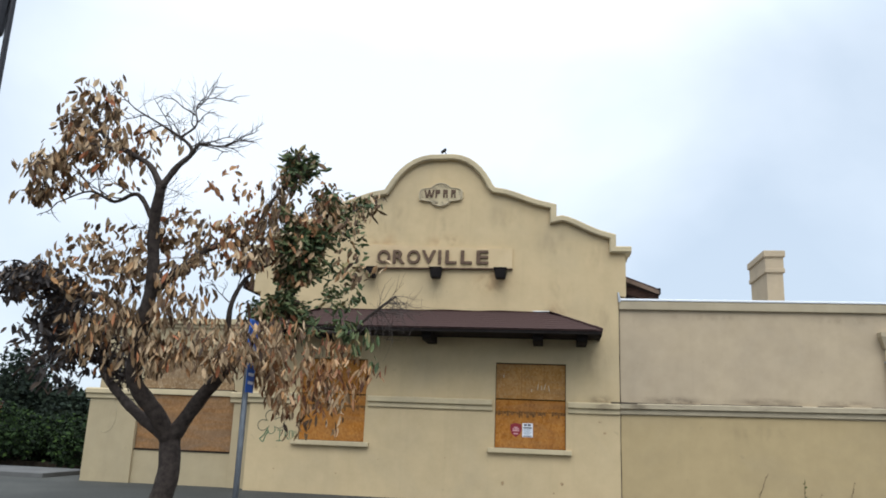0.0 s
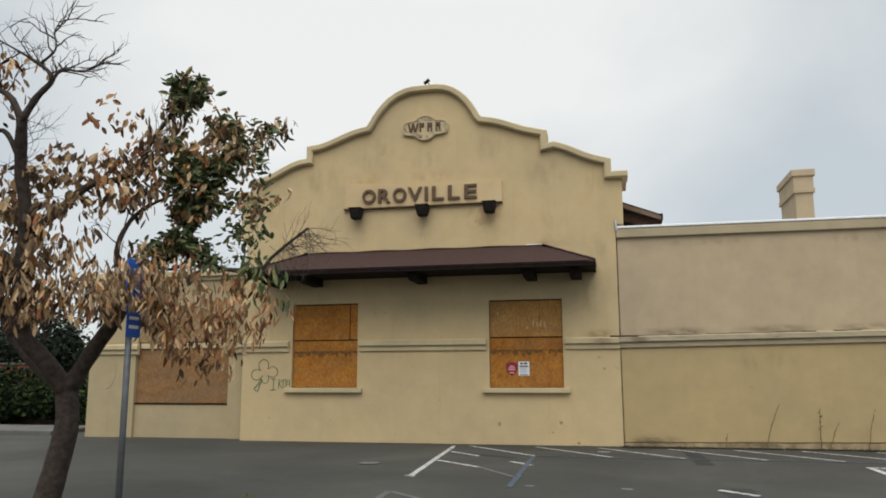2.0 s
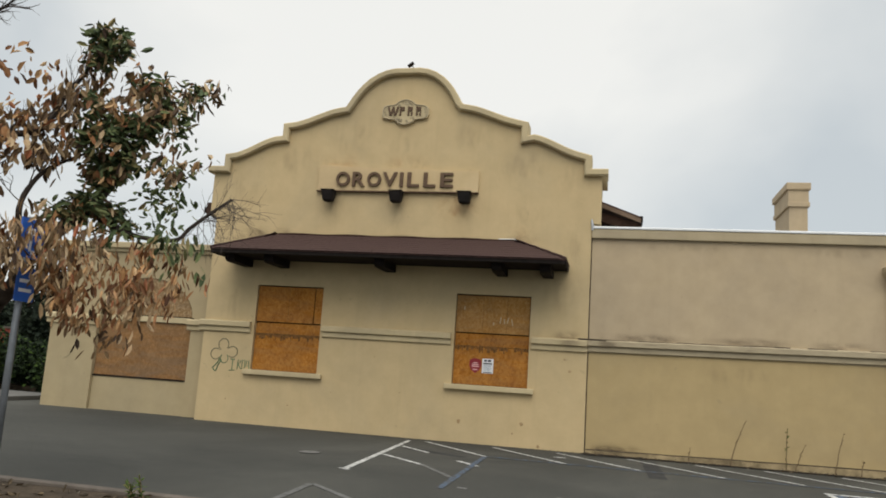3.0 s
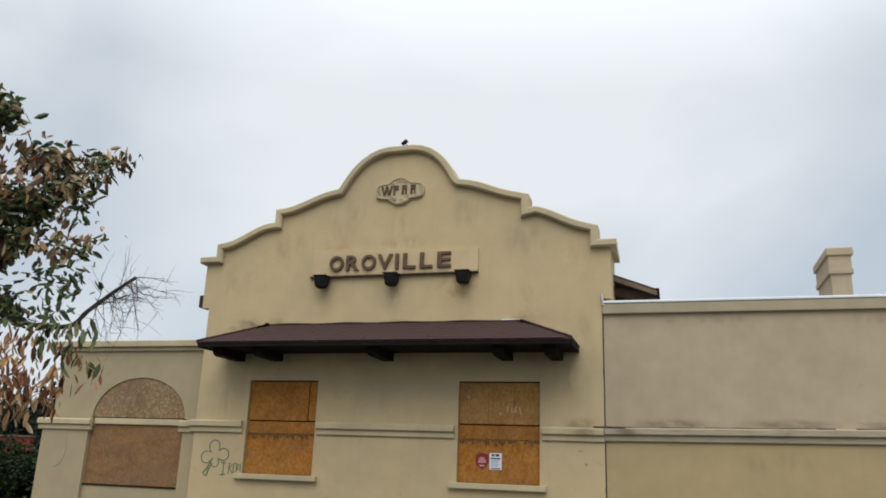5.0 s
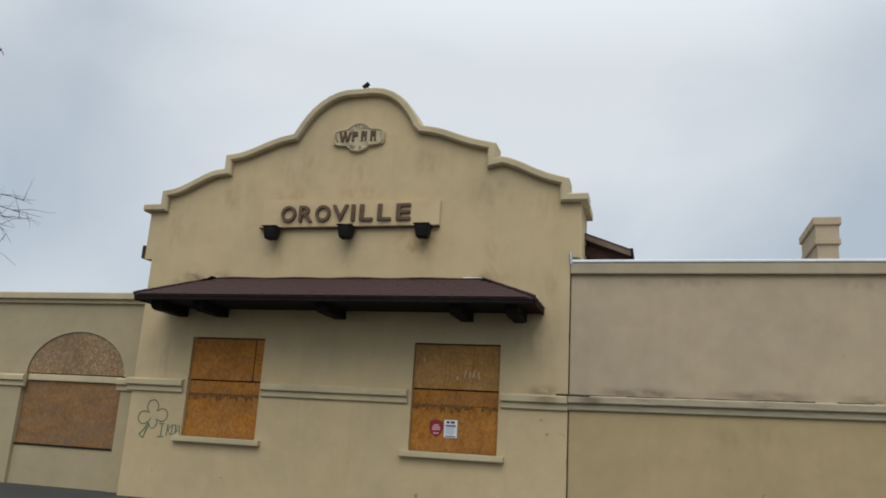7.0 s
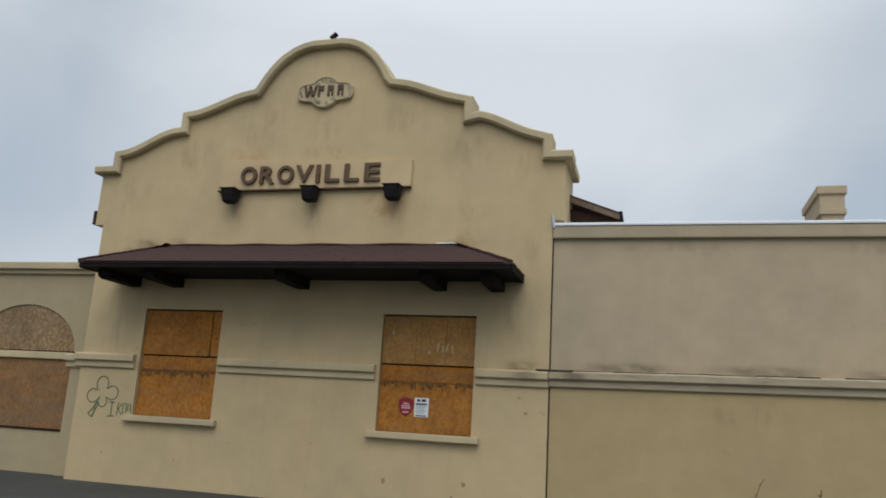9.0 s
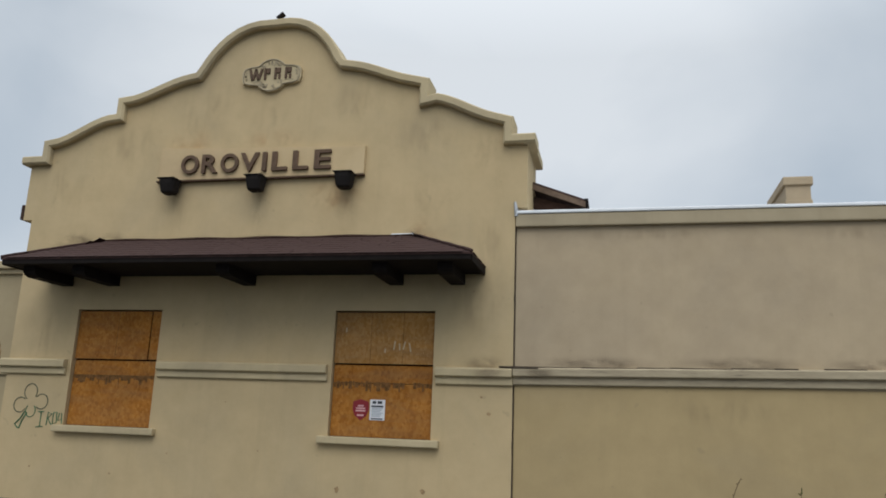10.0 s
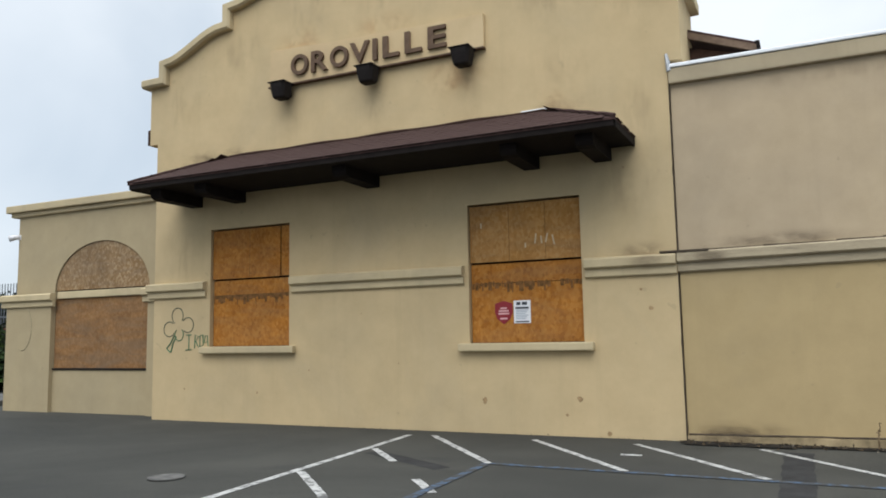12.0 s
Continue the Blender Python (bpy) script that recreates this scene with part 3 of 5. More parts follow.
belt("belt_course", -4.29, -3.065, 0, TRIM, building)
belt("belt_course", -1.40, 1.42, 0, TRIM, building)
belt("belt_course", 3.08, 4.185, 0, TRIM, building)
bm = bmesh.new()
add_box(bm, -4.29, -4.19, 0.0, 0.5, 2.05, 2.19, 0.015)
part("belt_return", bm, TRIM, building)


def boarded_window(x0, x1, split, strip_at, upper, lower):
    z0, z1 = WIN_Z0, WIN_Z1
    bm = bmesh.new()
    for a in ((x0, x0 + 0.035, z0, z1), (x1 - 0.035, x1, z0, z1), (x0 + 0.035, x1 - 0.035, z1 - 0.03, z1), (x0 + 0.035, x1 - 0.035, z0, z0 + 0.03)):
        add_box(bm, a[0], a[1], 0.14, 0.24, a[2], a[3])
    w = part("window", bm, TIMBER, building, "boarded-up window opening")
    part("sill", box(x0 - 0.14, x1 + 0.13, -0.10, 0.14, z0 - 0.105, z0, 0.018), TRIM, w, "projecting plaster sill")
    part("backing", box(x0, x1, 0.26, 0.30, z0, z1), TIMBER, w)
    # dark batten in the gap stands in for the upper board's shadow line
    part("gap_shadow_strip", box(x0 + 0.01, x1 - 0.01, 0.10, 0.25, split - 0.034, split - 0.004), TIMBER, w, "dark strip in the gap, for the shadow under the upper board")
    if strip_at:
        part("plywood_board", box(x0 + 0.012, strip_at - 0.008, 0.045, 0.061, split, z1 - 0.025, 0.002), upper, w)
        part("plywood_board", box(strip_at + 0.008, x1 - 0.012, 0.052, 0.068, split + 0.004, z1 - 0.022, 0.002), upper, w)
    else:
        part("plywood_board", box(x0 + 0.012, x1 - 0.012, 0.045, 0.061, split, z1 - 0.025, 0.002), upper, w)
    part("plywood_board", box(x0 + 0.008, x1 - 0.008, 0.080, 0.095, 1.945, split - 0.022, 0.002), lower, w)
    part("plywood_board", box(x0 + 0.008, x1 - 0.008, 0.073, 0.088, z0 + 0.004, 1.935, 0.002), lower, w)
    # torn, blackened edge along the joint of the lower boards
    rng = random.Random(int(x0 * 10) + 50)
    bm = bmesh.new()
    x = x0 + 0.02
    while x < x1 - 0.05:
        ww = rng.uniform(0.012, 0.06)
        if rng.random() < 0.9:
            low = rng.uniform(0.02, 0.06) if rng.random() < 0.6 else rng.uniform(0.06, 0.12)
            add_box(bm, x, min(x + ww, x1 - 0.012), 0.069, 0.0715, 1.93 - low, 1.94 + rng.uniform(0.004, 0.03))
        x += ww + rng.uniform(0.0, 0.012)
    if x0 < 0:
        add_box(bm, x0 + 0.012, x1 - 0.012, 0.0695, 0.072, 1.918, 1.962)
    tagged(part("stain", bm, SMUDGE, w, "dark smeared grime along the board joint"), kind="stuff")
    return w


win_l = boarded_window(*WINS[0], 2.215, -1.655, OSB, OSB)
win_r = boarded_window(*WINS[1], 2.225, None, OSB_PALE, OSB)
for x in (-2.25, 2.05, 2.55):
    part("board_seam", box(x, x + 0.006, 0.0425, 0.0445, 2.23, 2.98), SMUDGE, win_l if x < 0 else win_r)

# pale scuffs on the upper right board
for x, z, l, a in ((2.42, 2.50, 0.13, 8), (2.50, 2.48, 0.10, -6), (2.57, 2.50, 0.12, 14), (2.66, 2.47, 0.13, -12), (1.66, 2.72, 0.07, 3), (2.28, 2.42, 0.06, 0)):
    bm = box(-0.010, 0.010, 0.0415, 0.0445, -l / 2, l / 2)
    bm.transform(pose(x, 0, z, 0, a, 0))
    part("scuff", bm, PALE_CHIP, win_r)

# left wing
LW = 0.46
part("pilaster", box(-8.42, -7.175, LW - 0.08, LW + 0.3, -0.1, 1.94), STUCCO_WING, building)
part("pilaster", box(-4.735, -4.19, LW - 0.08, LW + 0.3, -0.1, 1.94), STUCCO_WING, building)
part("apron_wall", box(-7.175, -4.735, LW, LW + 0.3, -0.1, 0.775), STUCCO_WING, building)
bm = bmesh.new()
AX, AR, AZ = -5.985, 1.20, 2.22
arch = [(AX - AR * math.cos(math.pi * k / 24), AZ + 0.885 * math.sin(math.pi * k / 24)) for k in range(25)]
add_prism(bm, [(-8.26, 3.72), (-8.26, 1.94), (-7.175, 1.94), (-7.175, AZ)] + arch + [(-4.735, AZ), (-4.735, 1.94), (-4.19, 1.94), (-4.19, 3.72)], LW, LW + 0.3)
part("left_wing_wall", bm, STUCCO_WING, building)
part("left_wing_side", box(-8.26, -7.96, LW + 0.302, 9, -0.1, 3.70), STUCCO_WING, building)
belt("belt_course", -8.52, -7.09, LW - 0.08, TRIM, building, -0.01)
belt("belt_course", -4.82, -4.295, LW - 0.08, TRIM, building, -0.01)
bm = bmesh.new()
add_box(bm, -8.52, -8.425, LW - 0.075, LW + 1.3, 2.05, 2.185, 0.015)
part("belt_return", bm, TRIM, building)
part("transom_band", box(-7.09, -4.82, LW - 0.03, LW + 0.1, 2.075, 2.205, 0.015), TRIM, building)
bm = bmesh.new()
for y0, z0, z1 in ((LW - 0.06, 3.70, 3.785), (LW - 0.13, 3.785, 3.925)):
    add_box(bm, -8.44 - (LW - 0.06 - y0), -4.195, y0, LW + 0.45, z0, z1, 0.02)
part("left_wing_cornice", bm, TRIM, building, "stepped plaster cornice of the low wing")
part("left_wing_roof", box(-8.3, -4.19, LW + 0.4, 9, 3.4, 3.5), ROOF_GRAVEL, building)
bm = bmesh.new()
add_box(bm, -7.165, -4.745, LW + 0.1, LW + 0.2, 0.76, 3.1)
aw = part("arched_window", bm, TIMBER, building, "boarded-up arched window of the low wing")
bm = bmesh.new()
add_prism(bm, [(AX - (AR - 0.02) * math.cos(math.pi * k / 24), AZ + 0.01 + 0.87 * math.sin(math.pi * k / 24)) for k in range(25)], LW + 0.02, LW + 0.036)
part("plywood_board", bm, OSB_ARCH, aw, "faded half-round plywood board")
part("plywood_board", box(-7.165, -4.745, LW + 0.015, LW + 0.032, 0.80, 2.07, 0.002), OSB_WORN, aw)
part("sill", box(-7.185, -4.725, LW - 0.02, LW + 0.1, 0.765, 0.795, 0.006), TIMBER, aw)

# right wing
RW = 0.03
X_END = 17.0
part("right_wing_upper_wall", box(4.21, X_END, RW, RW + 0.35, 2.0, 4.27), STUCCO_UP, building, "greyed upper stucco of the side wing")
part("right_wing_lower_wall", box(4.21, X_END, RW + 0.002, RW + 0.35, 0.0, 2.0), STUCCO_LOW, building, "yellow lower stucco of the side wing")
bm = bmesh.new()
n_f = 90
prof = [[], [], []]
for k in range(n_f + 1):
    x = 4.21 + (X_END - 4.21) * k / n_f
    top = 0.065 + 0.013 * (x - 4.2) + 0.012 * noise.noise((x * 2.1, 0, 0))
    out = RW - 0.05 - 0.02 * noise.noise((x * 3.3, 5, 0))
    for ln, p in zip(prof, ((x, out - 0.02, -0.1), (x, out, top), (x, RW + 0.2, top + 0.01))):
        ln.append(bm.verts.new(p))
for a, b in zip(prof, prof[1:]):
    for k in range(n_f):
        bm.faces.new((a[k], a[k + 1], b[k + 1], b[k]))
part("right_wing_footing", bm, FOOTING, building, "rough stained concrete footing")
bm = bmesh.new()
add_tube(bm, [(4.22 + 0.2 * k, RW - 0.004, 0.078 + 0.0026 * k + 0.008 * noise.noise((k * 0.7, 3, 0))) for k in range(64)], 0.011, 5)
part("footing_crevice", bm, SEAM, building, "dark crevice above the footing")
part("right_wing_side", box(X_END, X_END + 0.3, RW, 9, -0.1, 4.32), STUCCO_UP, building)
part("right_wing_rear", box(4.2, X_END, 14, 14.3, -0.1, 4.3), STUCCO_UP, building)
part("right_wing_roof", box(4.2, X_END, 0.38, 14, 4.0, 4.1), ROOF_GRAVEL, building)
belt("belt_course", 4.195, 9.66, RW, GRIMY, building, 0.018, "moulding streaked with black grime", 0.012)
belt("belt_course", 9.80, X_END, RW, GRIMY, building, 0.018, "moulding streaked with black grime", 0.012)
part("parapet_coping", box(4.20, X_END, RW - 0.07, RW + 0.42, 4.255, 4.45, 0.02), COPING, building, "plaster coping of the side wing")
part("parapet_flashing", box(4.22, X_END, RW - 0.085, RW + 0.45, 4.452, 4.50, 0.012), FLASHING, building, "pale metal flashing on the coping")
bm = bmesh.new()
add_tube(bm, [(4.215, RW - 0.05, 4.42), (4.205, RW - 0.05, 4.52), (4.185, RW - 0.04, 4.64)], [0.035, 0.03, 0.018], 8)
part("flashing_end", bm, GALV, building, "bent sheet metal end of the flashing")
# joint between the two walls
bm = bmesh.new()
pts = []
for k in range(24):
    z = 0.0 + 4.3 * k / 23
    pts.append((4.197 + 0.004 * math.sin(k * 1.7) + 0.003 * math.sin(k * 0.6), 0.008, z))
add_tube(bm, pts, [0.009 + 0.003 * math.sin(k * 2.3) for k in range(24)], 6)
part("wall_joint", bm, SEAM, building, "dark open joint between two walls")

# rainwater pipe
pipe = tagged(empty("rainwater_pipe", (9.73, -0.06, 0)), "cream painted rainwater pipe on the side wing wall", "drainpipe")
bm = bmesh.new()
add_tube(bm, [(0, 0, 0.15), (0, 0, 2.0), (0, -0.06, 2.2), (-0.02, 0, 2.45), (-0.03, 0, 3.52)], 0.045, 10)
part("pipe", bm, TRIM, pipe, smooth=True)
bm = bmesh.new()
hop = [[bm.verts.new((-0.03 + sx * w, yy, z)) for sx, yy in ((-1, -d), (1, -d), (1, 0.085), (-1, 0.085))] for w, d, z in ((0.06, 0.06, 3.50), (0.13, 0.12, 3.72), (0.14, 0.13, 3.74), (0.14, 0.13, 3.84))]
for a, b in zip(hop, hop[1:]):
    for k in range(4):
        bm.faces.new((a[k], a[(k + 1) % 4], b[(k + 1) % 4], b[k]))
bm.faces.new(hop[0][::-1])
bm.faces.new(hop[-1])
part("hopper_head", bm, COPING, pipe, "stained hopper at the top of the pipe")
for z in (0.9, 3.2):
    bm = bmesh.new()
    add_box(bm, -0.08, 0.06, -0.055, 0.07, z, z + 0.04, 0.008)
    part("pipe_clip", bm, GALV, pipe)

# chimney on the rear roof
chimney = tagged(empty("chimney", (9.77, 8.95, 4.17)), "cream stucco chimney stack with a stepped cap", "chimney")
part("shaft", box(0.03, 0.55, 0.03, 2.1, -0.2, 2.85), STUCCO_UP, chimney)
part("collar", box(-0.03, 0.61, -0.03, 2.16, 2.85, 3.0, 0.02), STUCCO_UP, chimney)
part("upper_shaft", box(0.0, 0.58, 0.0, 2.13, 3.0, 3.38), STUCCO_UP, chimney)
part("cap", box(-0.06, 0.64, -0.06, 2.19, 3.38, 3.60, 0.03), STUCCO_UP, chimney)

# weather marks on the plaster
def mark(x0, x1, z0, z1, y, mat, name="stain"):
    bm = bmesh.new()
    vs = [bm.verts.new(p) for p in ((x0, y, z0), (x1, y, z0), (x1, y, z1), (x0, y, z1))]
    bm.faces.new(vs)
    ob = part(name, bm, mat, building)
    ob.visible_shadow = False
    return ob


for x0, x1, z0, z1, mat in (
    (-1.68, -1.22, 4.10, 5.12, STREAK), (-0.16, 0.26, 4.12, 5.12, STREAK), (1.30, 1.78, 4.05, 5.12, STREAK), (2.4, 3.4, 4.15, 5.2, STREAK),
    (3.3, 4.15, 5.0, 5.95, STREAK), (-4.1, -3.3, 4.5, 5.7, STREAK), (-0.6, 0.7, 5.7, 6.7, STREAK), (0.9, 2.2, 5.9, 6.9, STREAK),
    (-2.0, -0.6, 5.55, 6.15, ORANGE_STAIN), (-0.5, 0.9, 5.6, 6.05, ORANGE_STAIN), (2.45, 3.25, 3.95, 4.55, ORANGE_STAIN), (0.7, 2.0, 4.4, 5.3, ORANGE_STAIN),
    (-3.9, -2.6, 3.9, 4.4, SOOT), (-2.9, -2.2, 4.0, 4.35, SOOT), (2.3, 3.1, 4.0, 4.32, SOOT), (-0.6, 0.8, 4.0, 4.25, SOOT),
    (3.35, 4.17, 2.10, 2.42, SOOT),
    (3.1, 4.15, 2.5, 3.7, STREAK), (3.5, 4.17, 3.4, 4.6, STREAK), (-3.2, -1.6, 5.3, 6.4, STREAK), (-1.9, -0.2, 5.8, 7.0, STREAK), (1.9, 3.6, 5.2, 6.3, STREAK), (-4.1, -3.1, 1.9, 3.3, STREAK)):
    mark(x0, x1, z0, z1, -0.003, mat)
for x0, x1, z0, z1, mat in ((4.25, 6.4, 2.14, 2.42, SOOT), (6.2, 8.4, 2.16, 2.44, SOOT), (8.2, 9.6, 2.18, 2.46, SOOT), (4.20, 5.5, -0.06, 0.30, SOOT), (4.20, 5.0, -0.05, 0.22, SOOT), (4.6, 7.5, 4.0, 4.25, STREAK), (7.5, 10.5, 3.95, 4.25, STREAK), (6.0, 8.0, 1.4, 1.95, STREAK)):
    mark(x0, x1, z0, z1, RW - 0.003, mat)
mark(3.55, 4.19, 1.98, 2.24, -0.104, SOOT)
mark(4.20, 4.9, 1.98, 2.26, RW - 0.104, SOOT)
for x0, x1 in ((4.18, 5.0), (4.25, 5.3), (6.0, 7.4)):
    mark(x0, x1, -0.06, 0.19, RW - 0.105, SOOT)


def chip(x, z, r, mat=None, y=0.0):
    """A small knocked-off spot with an uneven rim."""
    rr = random.Random(int(abs(x * 100) + abs(z * 37)))
    bm = bmesh.new()
    add_prism(bm, [(x + r * rr.uniform(0.6, 1.15) * math.cos(a), z + r * rr.uniform(0.6, 1.15) * math.sin(a)) for a in [2 * math.pi * k / 9 for k in range(9)]], y - 0.004, y + 0.002)
    part("chip", bm, mat or CHIP, building)


for x, z, r in ((1.68, 0.42, 0.045), (2.95, 0.46, 0.04), (2.78, 0.26, 0.02), (-2.05, 0.46, 0.018), (3.75, 1.78, 0.022), (3.86, 1.55, 0.03), (3.3, 0.05, 0.03), (-1.1, 0.8, 0.012), (0.4, 0.9, 0.012), (-0.2, 1.6, 0.010), (3.6, 3.3, 0.014), (-3.5, 0.5, 0.015)):
    chip(x, z, r)
for x, z, r in ((-1.3, 6.02, 0.02), (-0.95, 6.1, 0.014), (2.15, 6.0, 0.015), (-2.2, 5.9, 0.012)):
    chip(x, z, r, PALE_CHIP)
# black dirt line lying on the ledge of the side wing's moulding
bm = bmesh.new()
rr = random.Random(5)
x = 4.0
while x < 13.0:
    w = rr.uniform(0.15, 0.8)
    base = 2.20 + 0.012 + 0.012 * max(0, x - 4.2)
    if rr.random() < 0.95:
        add_box(bm, x, x + w, (0.0 if x < 4.2 else RW) - rr.uniform(0.070, 0.080), 0.05, base - 0.012, base + rr.uniform(0.004, 0.009))
    x += w * 0.97
tagged(part("ledge_dirt", bm, SEAM, building, "black dirt and moss on the ledge"), kind="stuff")

# ---- awning over the windows ----
awning = tagged(empty("awning", (0, 0, 0)), "hipped brown shingle awning on dark timber brackets", "awning")
EL, ER, EY, EZ, TX, TZ = -3.65, 3.765, -1.10, 3.645, 2.68, 4.15
bm = bmesh.new()
top = [bm.verts.new(p) for p in ((-TX, 0, TZ), (TX, 0, TZ), (ER, 0, EZ + 0.02), (ER, EY, EZ), (EL, EY, EZ), (EL, 0, EZ + 0.02))]
low = [bm.verts.new((v.co.x, v.co.y, v.co.z - 0.028)) for v in top]
for f in ((0, 4, 3, 1), (1, 3, 2), (0, 5, 4)):
    bm.faces.new([top[k] for k in f])
    bm.faces.new([low[k] for k in f[::-1]])
for a, b in ((0, 1), (1, 2), (2, 3), (3, 4), (4, 5), (5, 0)):
    bm.faces.new((top[a], low[a], low[b], top[b]))
deck = part("deck", bm, SHINGLE, awning)
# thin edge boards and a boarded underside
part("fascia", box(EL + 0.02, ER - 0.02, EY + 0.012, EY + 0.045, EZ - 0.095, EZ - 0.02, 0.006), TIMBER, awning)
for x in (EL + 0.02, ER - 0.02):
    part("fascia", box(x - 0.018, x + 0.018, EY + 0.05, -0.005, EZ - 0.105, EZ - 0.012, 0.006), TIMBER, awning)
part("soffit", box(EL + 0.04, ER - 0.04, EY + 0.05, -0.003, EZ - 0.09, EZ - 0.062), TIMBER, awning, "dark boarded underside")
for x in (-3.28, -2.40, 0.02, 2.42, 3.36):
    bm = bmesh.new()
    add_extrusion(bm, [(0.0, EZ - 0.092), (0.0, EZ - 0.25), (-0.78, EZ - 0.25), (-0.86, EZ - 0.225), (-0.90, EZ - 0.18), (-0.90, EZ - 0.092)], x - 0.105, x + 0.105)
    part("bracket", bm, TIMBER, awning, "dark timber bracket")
for x0, x1 in ((EL, -TX), (ER, TX)):
    bm = bmesh.new()
    add_tube(bm, [(x0 + (x1 - x0) * k / 8, EY * (1 - k / 8) - 0.004, EZ + 0.016 + (TZ - EZ) * k / 8 + 0.006 * (k % 2)) for k in range(9)], 0.024, 6)
    part("hip_cap", bm, SHINGLE, awning)
bm = bmesh.new()
add_tube(bm, [(x, -0.02, TZ + 0.012 + 0.008 * math.sin(5 * x)) for x in np.linspace(-TX + 0.05, TX - 0.05, 30)], 0.022, 6)
part("flashing_strip", bm, BROWN_TIMBER, awning)
part("flashing_strip", box(2.30, 2.66, -0.03, -0.004, TZ + 0.02, TZ + 0.042, 0.006), FLASHING, awning, "pale bit of flashing")


def shingle_mesh(w, l):
    bm = box(-w / 2, w / 2, 0, l, 0, 0.004)
    me = bpy.data.meshes.new("shingle")
    bmesh.ops.recalc_face_normals(bm, faces=bm.faces[:])
    bm.to_mesh(me)
    bm.free()
    me.materials.append(SHINGLE)
    return me


def lay_shingles():
    rng = random.Random(4)
    slope = Vector((0, -EY, TZ - EZ))
    L = slope.length
    rows = 8
    step = L / rows
    me = shingle_mesh(0.297, step * 1.35)
    up = slope.normalized()
    normal = Vector((0, -up.z, up.y))
    for r in range(rows):
        f = (r + 0.85) / rows
        x0, x1 = EL + (-TX - EL) * f, ER + (TX - ER) * f
        n = int((x1 - x0) / 0.30)
        for k in range(n):
            x = x0 + (k + 0.5) * (x1 - x0) / n + rng.uniform(-0.006, 0.006)
            p = Vector((x, EY, EZ)) + up * (r * step - 0.02) + normal * 0.010
            ob = new("shingle", me)
            ob.matrix_world = Matrix.Translation(p) @ Matrix((Vector((1, 0, 0)), up, normal)).transposed().to_4x4() @ pose(0, 0, 0, -1.2, rng.uniform(-0.4, 0.4), 0)
            ob.parent = deck
    for s, ex in ((-1, -EL), (1, ER)):
        side = Vector((s * (TX - ex), 0, TZ - EZ))
        Ls = side.length
        us = side.normalized()
        ns = Vector((s * us.z, 0, abs(us.x)))
        rows_s = 8
        st = Ls / rows_s
        ms = shingle_mesh(0.27, st * 1.35)
        for r in range(rows_s):
            ln = abs(EY) * (1 - (r + 0.4) / rows_s)
            n = max(1, int(ln / 0.28))
            for k in range(n):
                y = -ln + (k + 0.5) * ln / n
                p = Vector((s * ex, y, EZ)) + us * (r * st - 0.015) + ns * 0.010
                ob = new("shingle", ms)
                ob.matrix_world = Matrix.Translation(p) @ Matrix((us.cross(ns), us, ns)).transposed().to_4x4()
                ob.parent = deck


# ---- station sign ----
sign = tagged(empty("station_sign", (0, 0, 0)), "tan plaster name board with raised brown letters", "sign")
bm = bmesh.new()
add_prism(bm, [(-1.80, 5.16), (1.81, 5.16), (1.81, 5.635), (0.9, 5.645), (0.2, 5.665), (-0.5, 5.68), (-1.1, 5.70), (-1.79, 5.745)], -0.06, 0.004)
bmesh.ops.bevel(bm, geom=bm.edges[:], offset=0.008, segments=2, affect="EDGES")
board = part("board", bm, SIGN_FACE, sign)
part("ledge", box(-1.815, 1.815, -0.085, 0.004, 5.132, 5.158, 0.008), LETTER, sign, "thin brown ledge")


def letter_mesh(ch, width, height, depth, weight):
    cu = bpy.data.curves.new("letter", "FONT")
    cu.body = ch
    cu.extrude = depth / 2
    cu.offset = weight
    tmp = bpy.data.objects.new("letter_curve", cu)
    scene.collection.objects.link(tmp)
    dg = bpy.context.evaluated_depsgraph_get()
    dg.update()
    me = bpy.data.meshes.new_from_object(tmp.evaluated_get(dg))
    bpy.data.objects.remove(tmp)
    co = np.array([v.co[:] for v in me.vertices])
    lo, hi = co.min(0), co.max(0)
    for v in me.vertices:
        x = (v.co.x - (lo[0] + hi[0]) / 2) / (hi[0] - lo[0]) * width
        z = (v.co.y - lo[1]) / (hi[1] - lo[1]) * height
        v.co = (x, -v.co.z, z)
    return me


for ch, x, w in (("O", -1.195, 0.31), ("R", -0.835, 0.285), ("O", -0.48, 0.31), ("V", -0.125, 0.325), ("I", 0.135, 0.072), ("L", 0.40, 0.265), ("L", 0.76, 0.265), ("E", 1.135, 0.28)):
    me = letter_mesh(ch, w, 0.318, 0.05, 0.02)
    me.materials.clear()
    me.materials.append(LETTER)
    ob = new("letter", me)
    ob.location = (x - 0.015, -0.085, 5.255)
    ob.parent = sign
    ob["label"] = "raised brown letter " + ch

# sign lamps under the board
lamp = tagged(empty("sign_lamp", (-1.47, 0, 5.115)), "dark metal floodlight under the name board", "floodlight", "lamps under the sign")
bm = bmesh.new()
# a hood that tapers down to a rounded back
rings = []
for k, (w, d, z) in enumerate(((0.138, 0.126, 0.0), (0.134, 0.12, -0.07), (0.124, 0.108, -0.14), (0.112, 0.094, -0.205), (0.098, 0.08, -0.226), (0.085, 0.066, -0.234))):
    ring = []
    for j in range(20):
        a = 2 * math.pi * j / 20
        ca, sa = math.cos(a), math.sin(a)
        f = (abs(ca) ** 9 + abs(sa) ** 9) ** (-1 / 9)
        ring.append(bm.verts.new((w * f * ca, -0.205 + 0.02 * k / 5 + d * f * sa, z)))
    rings.append(ring)
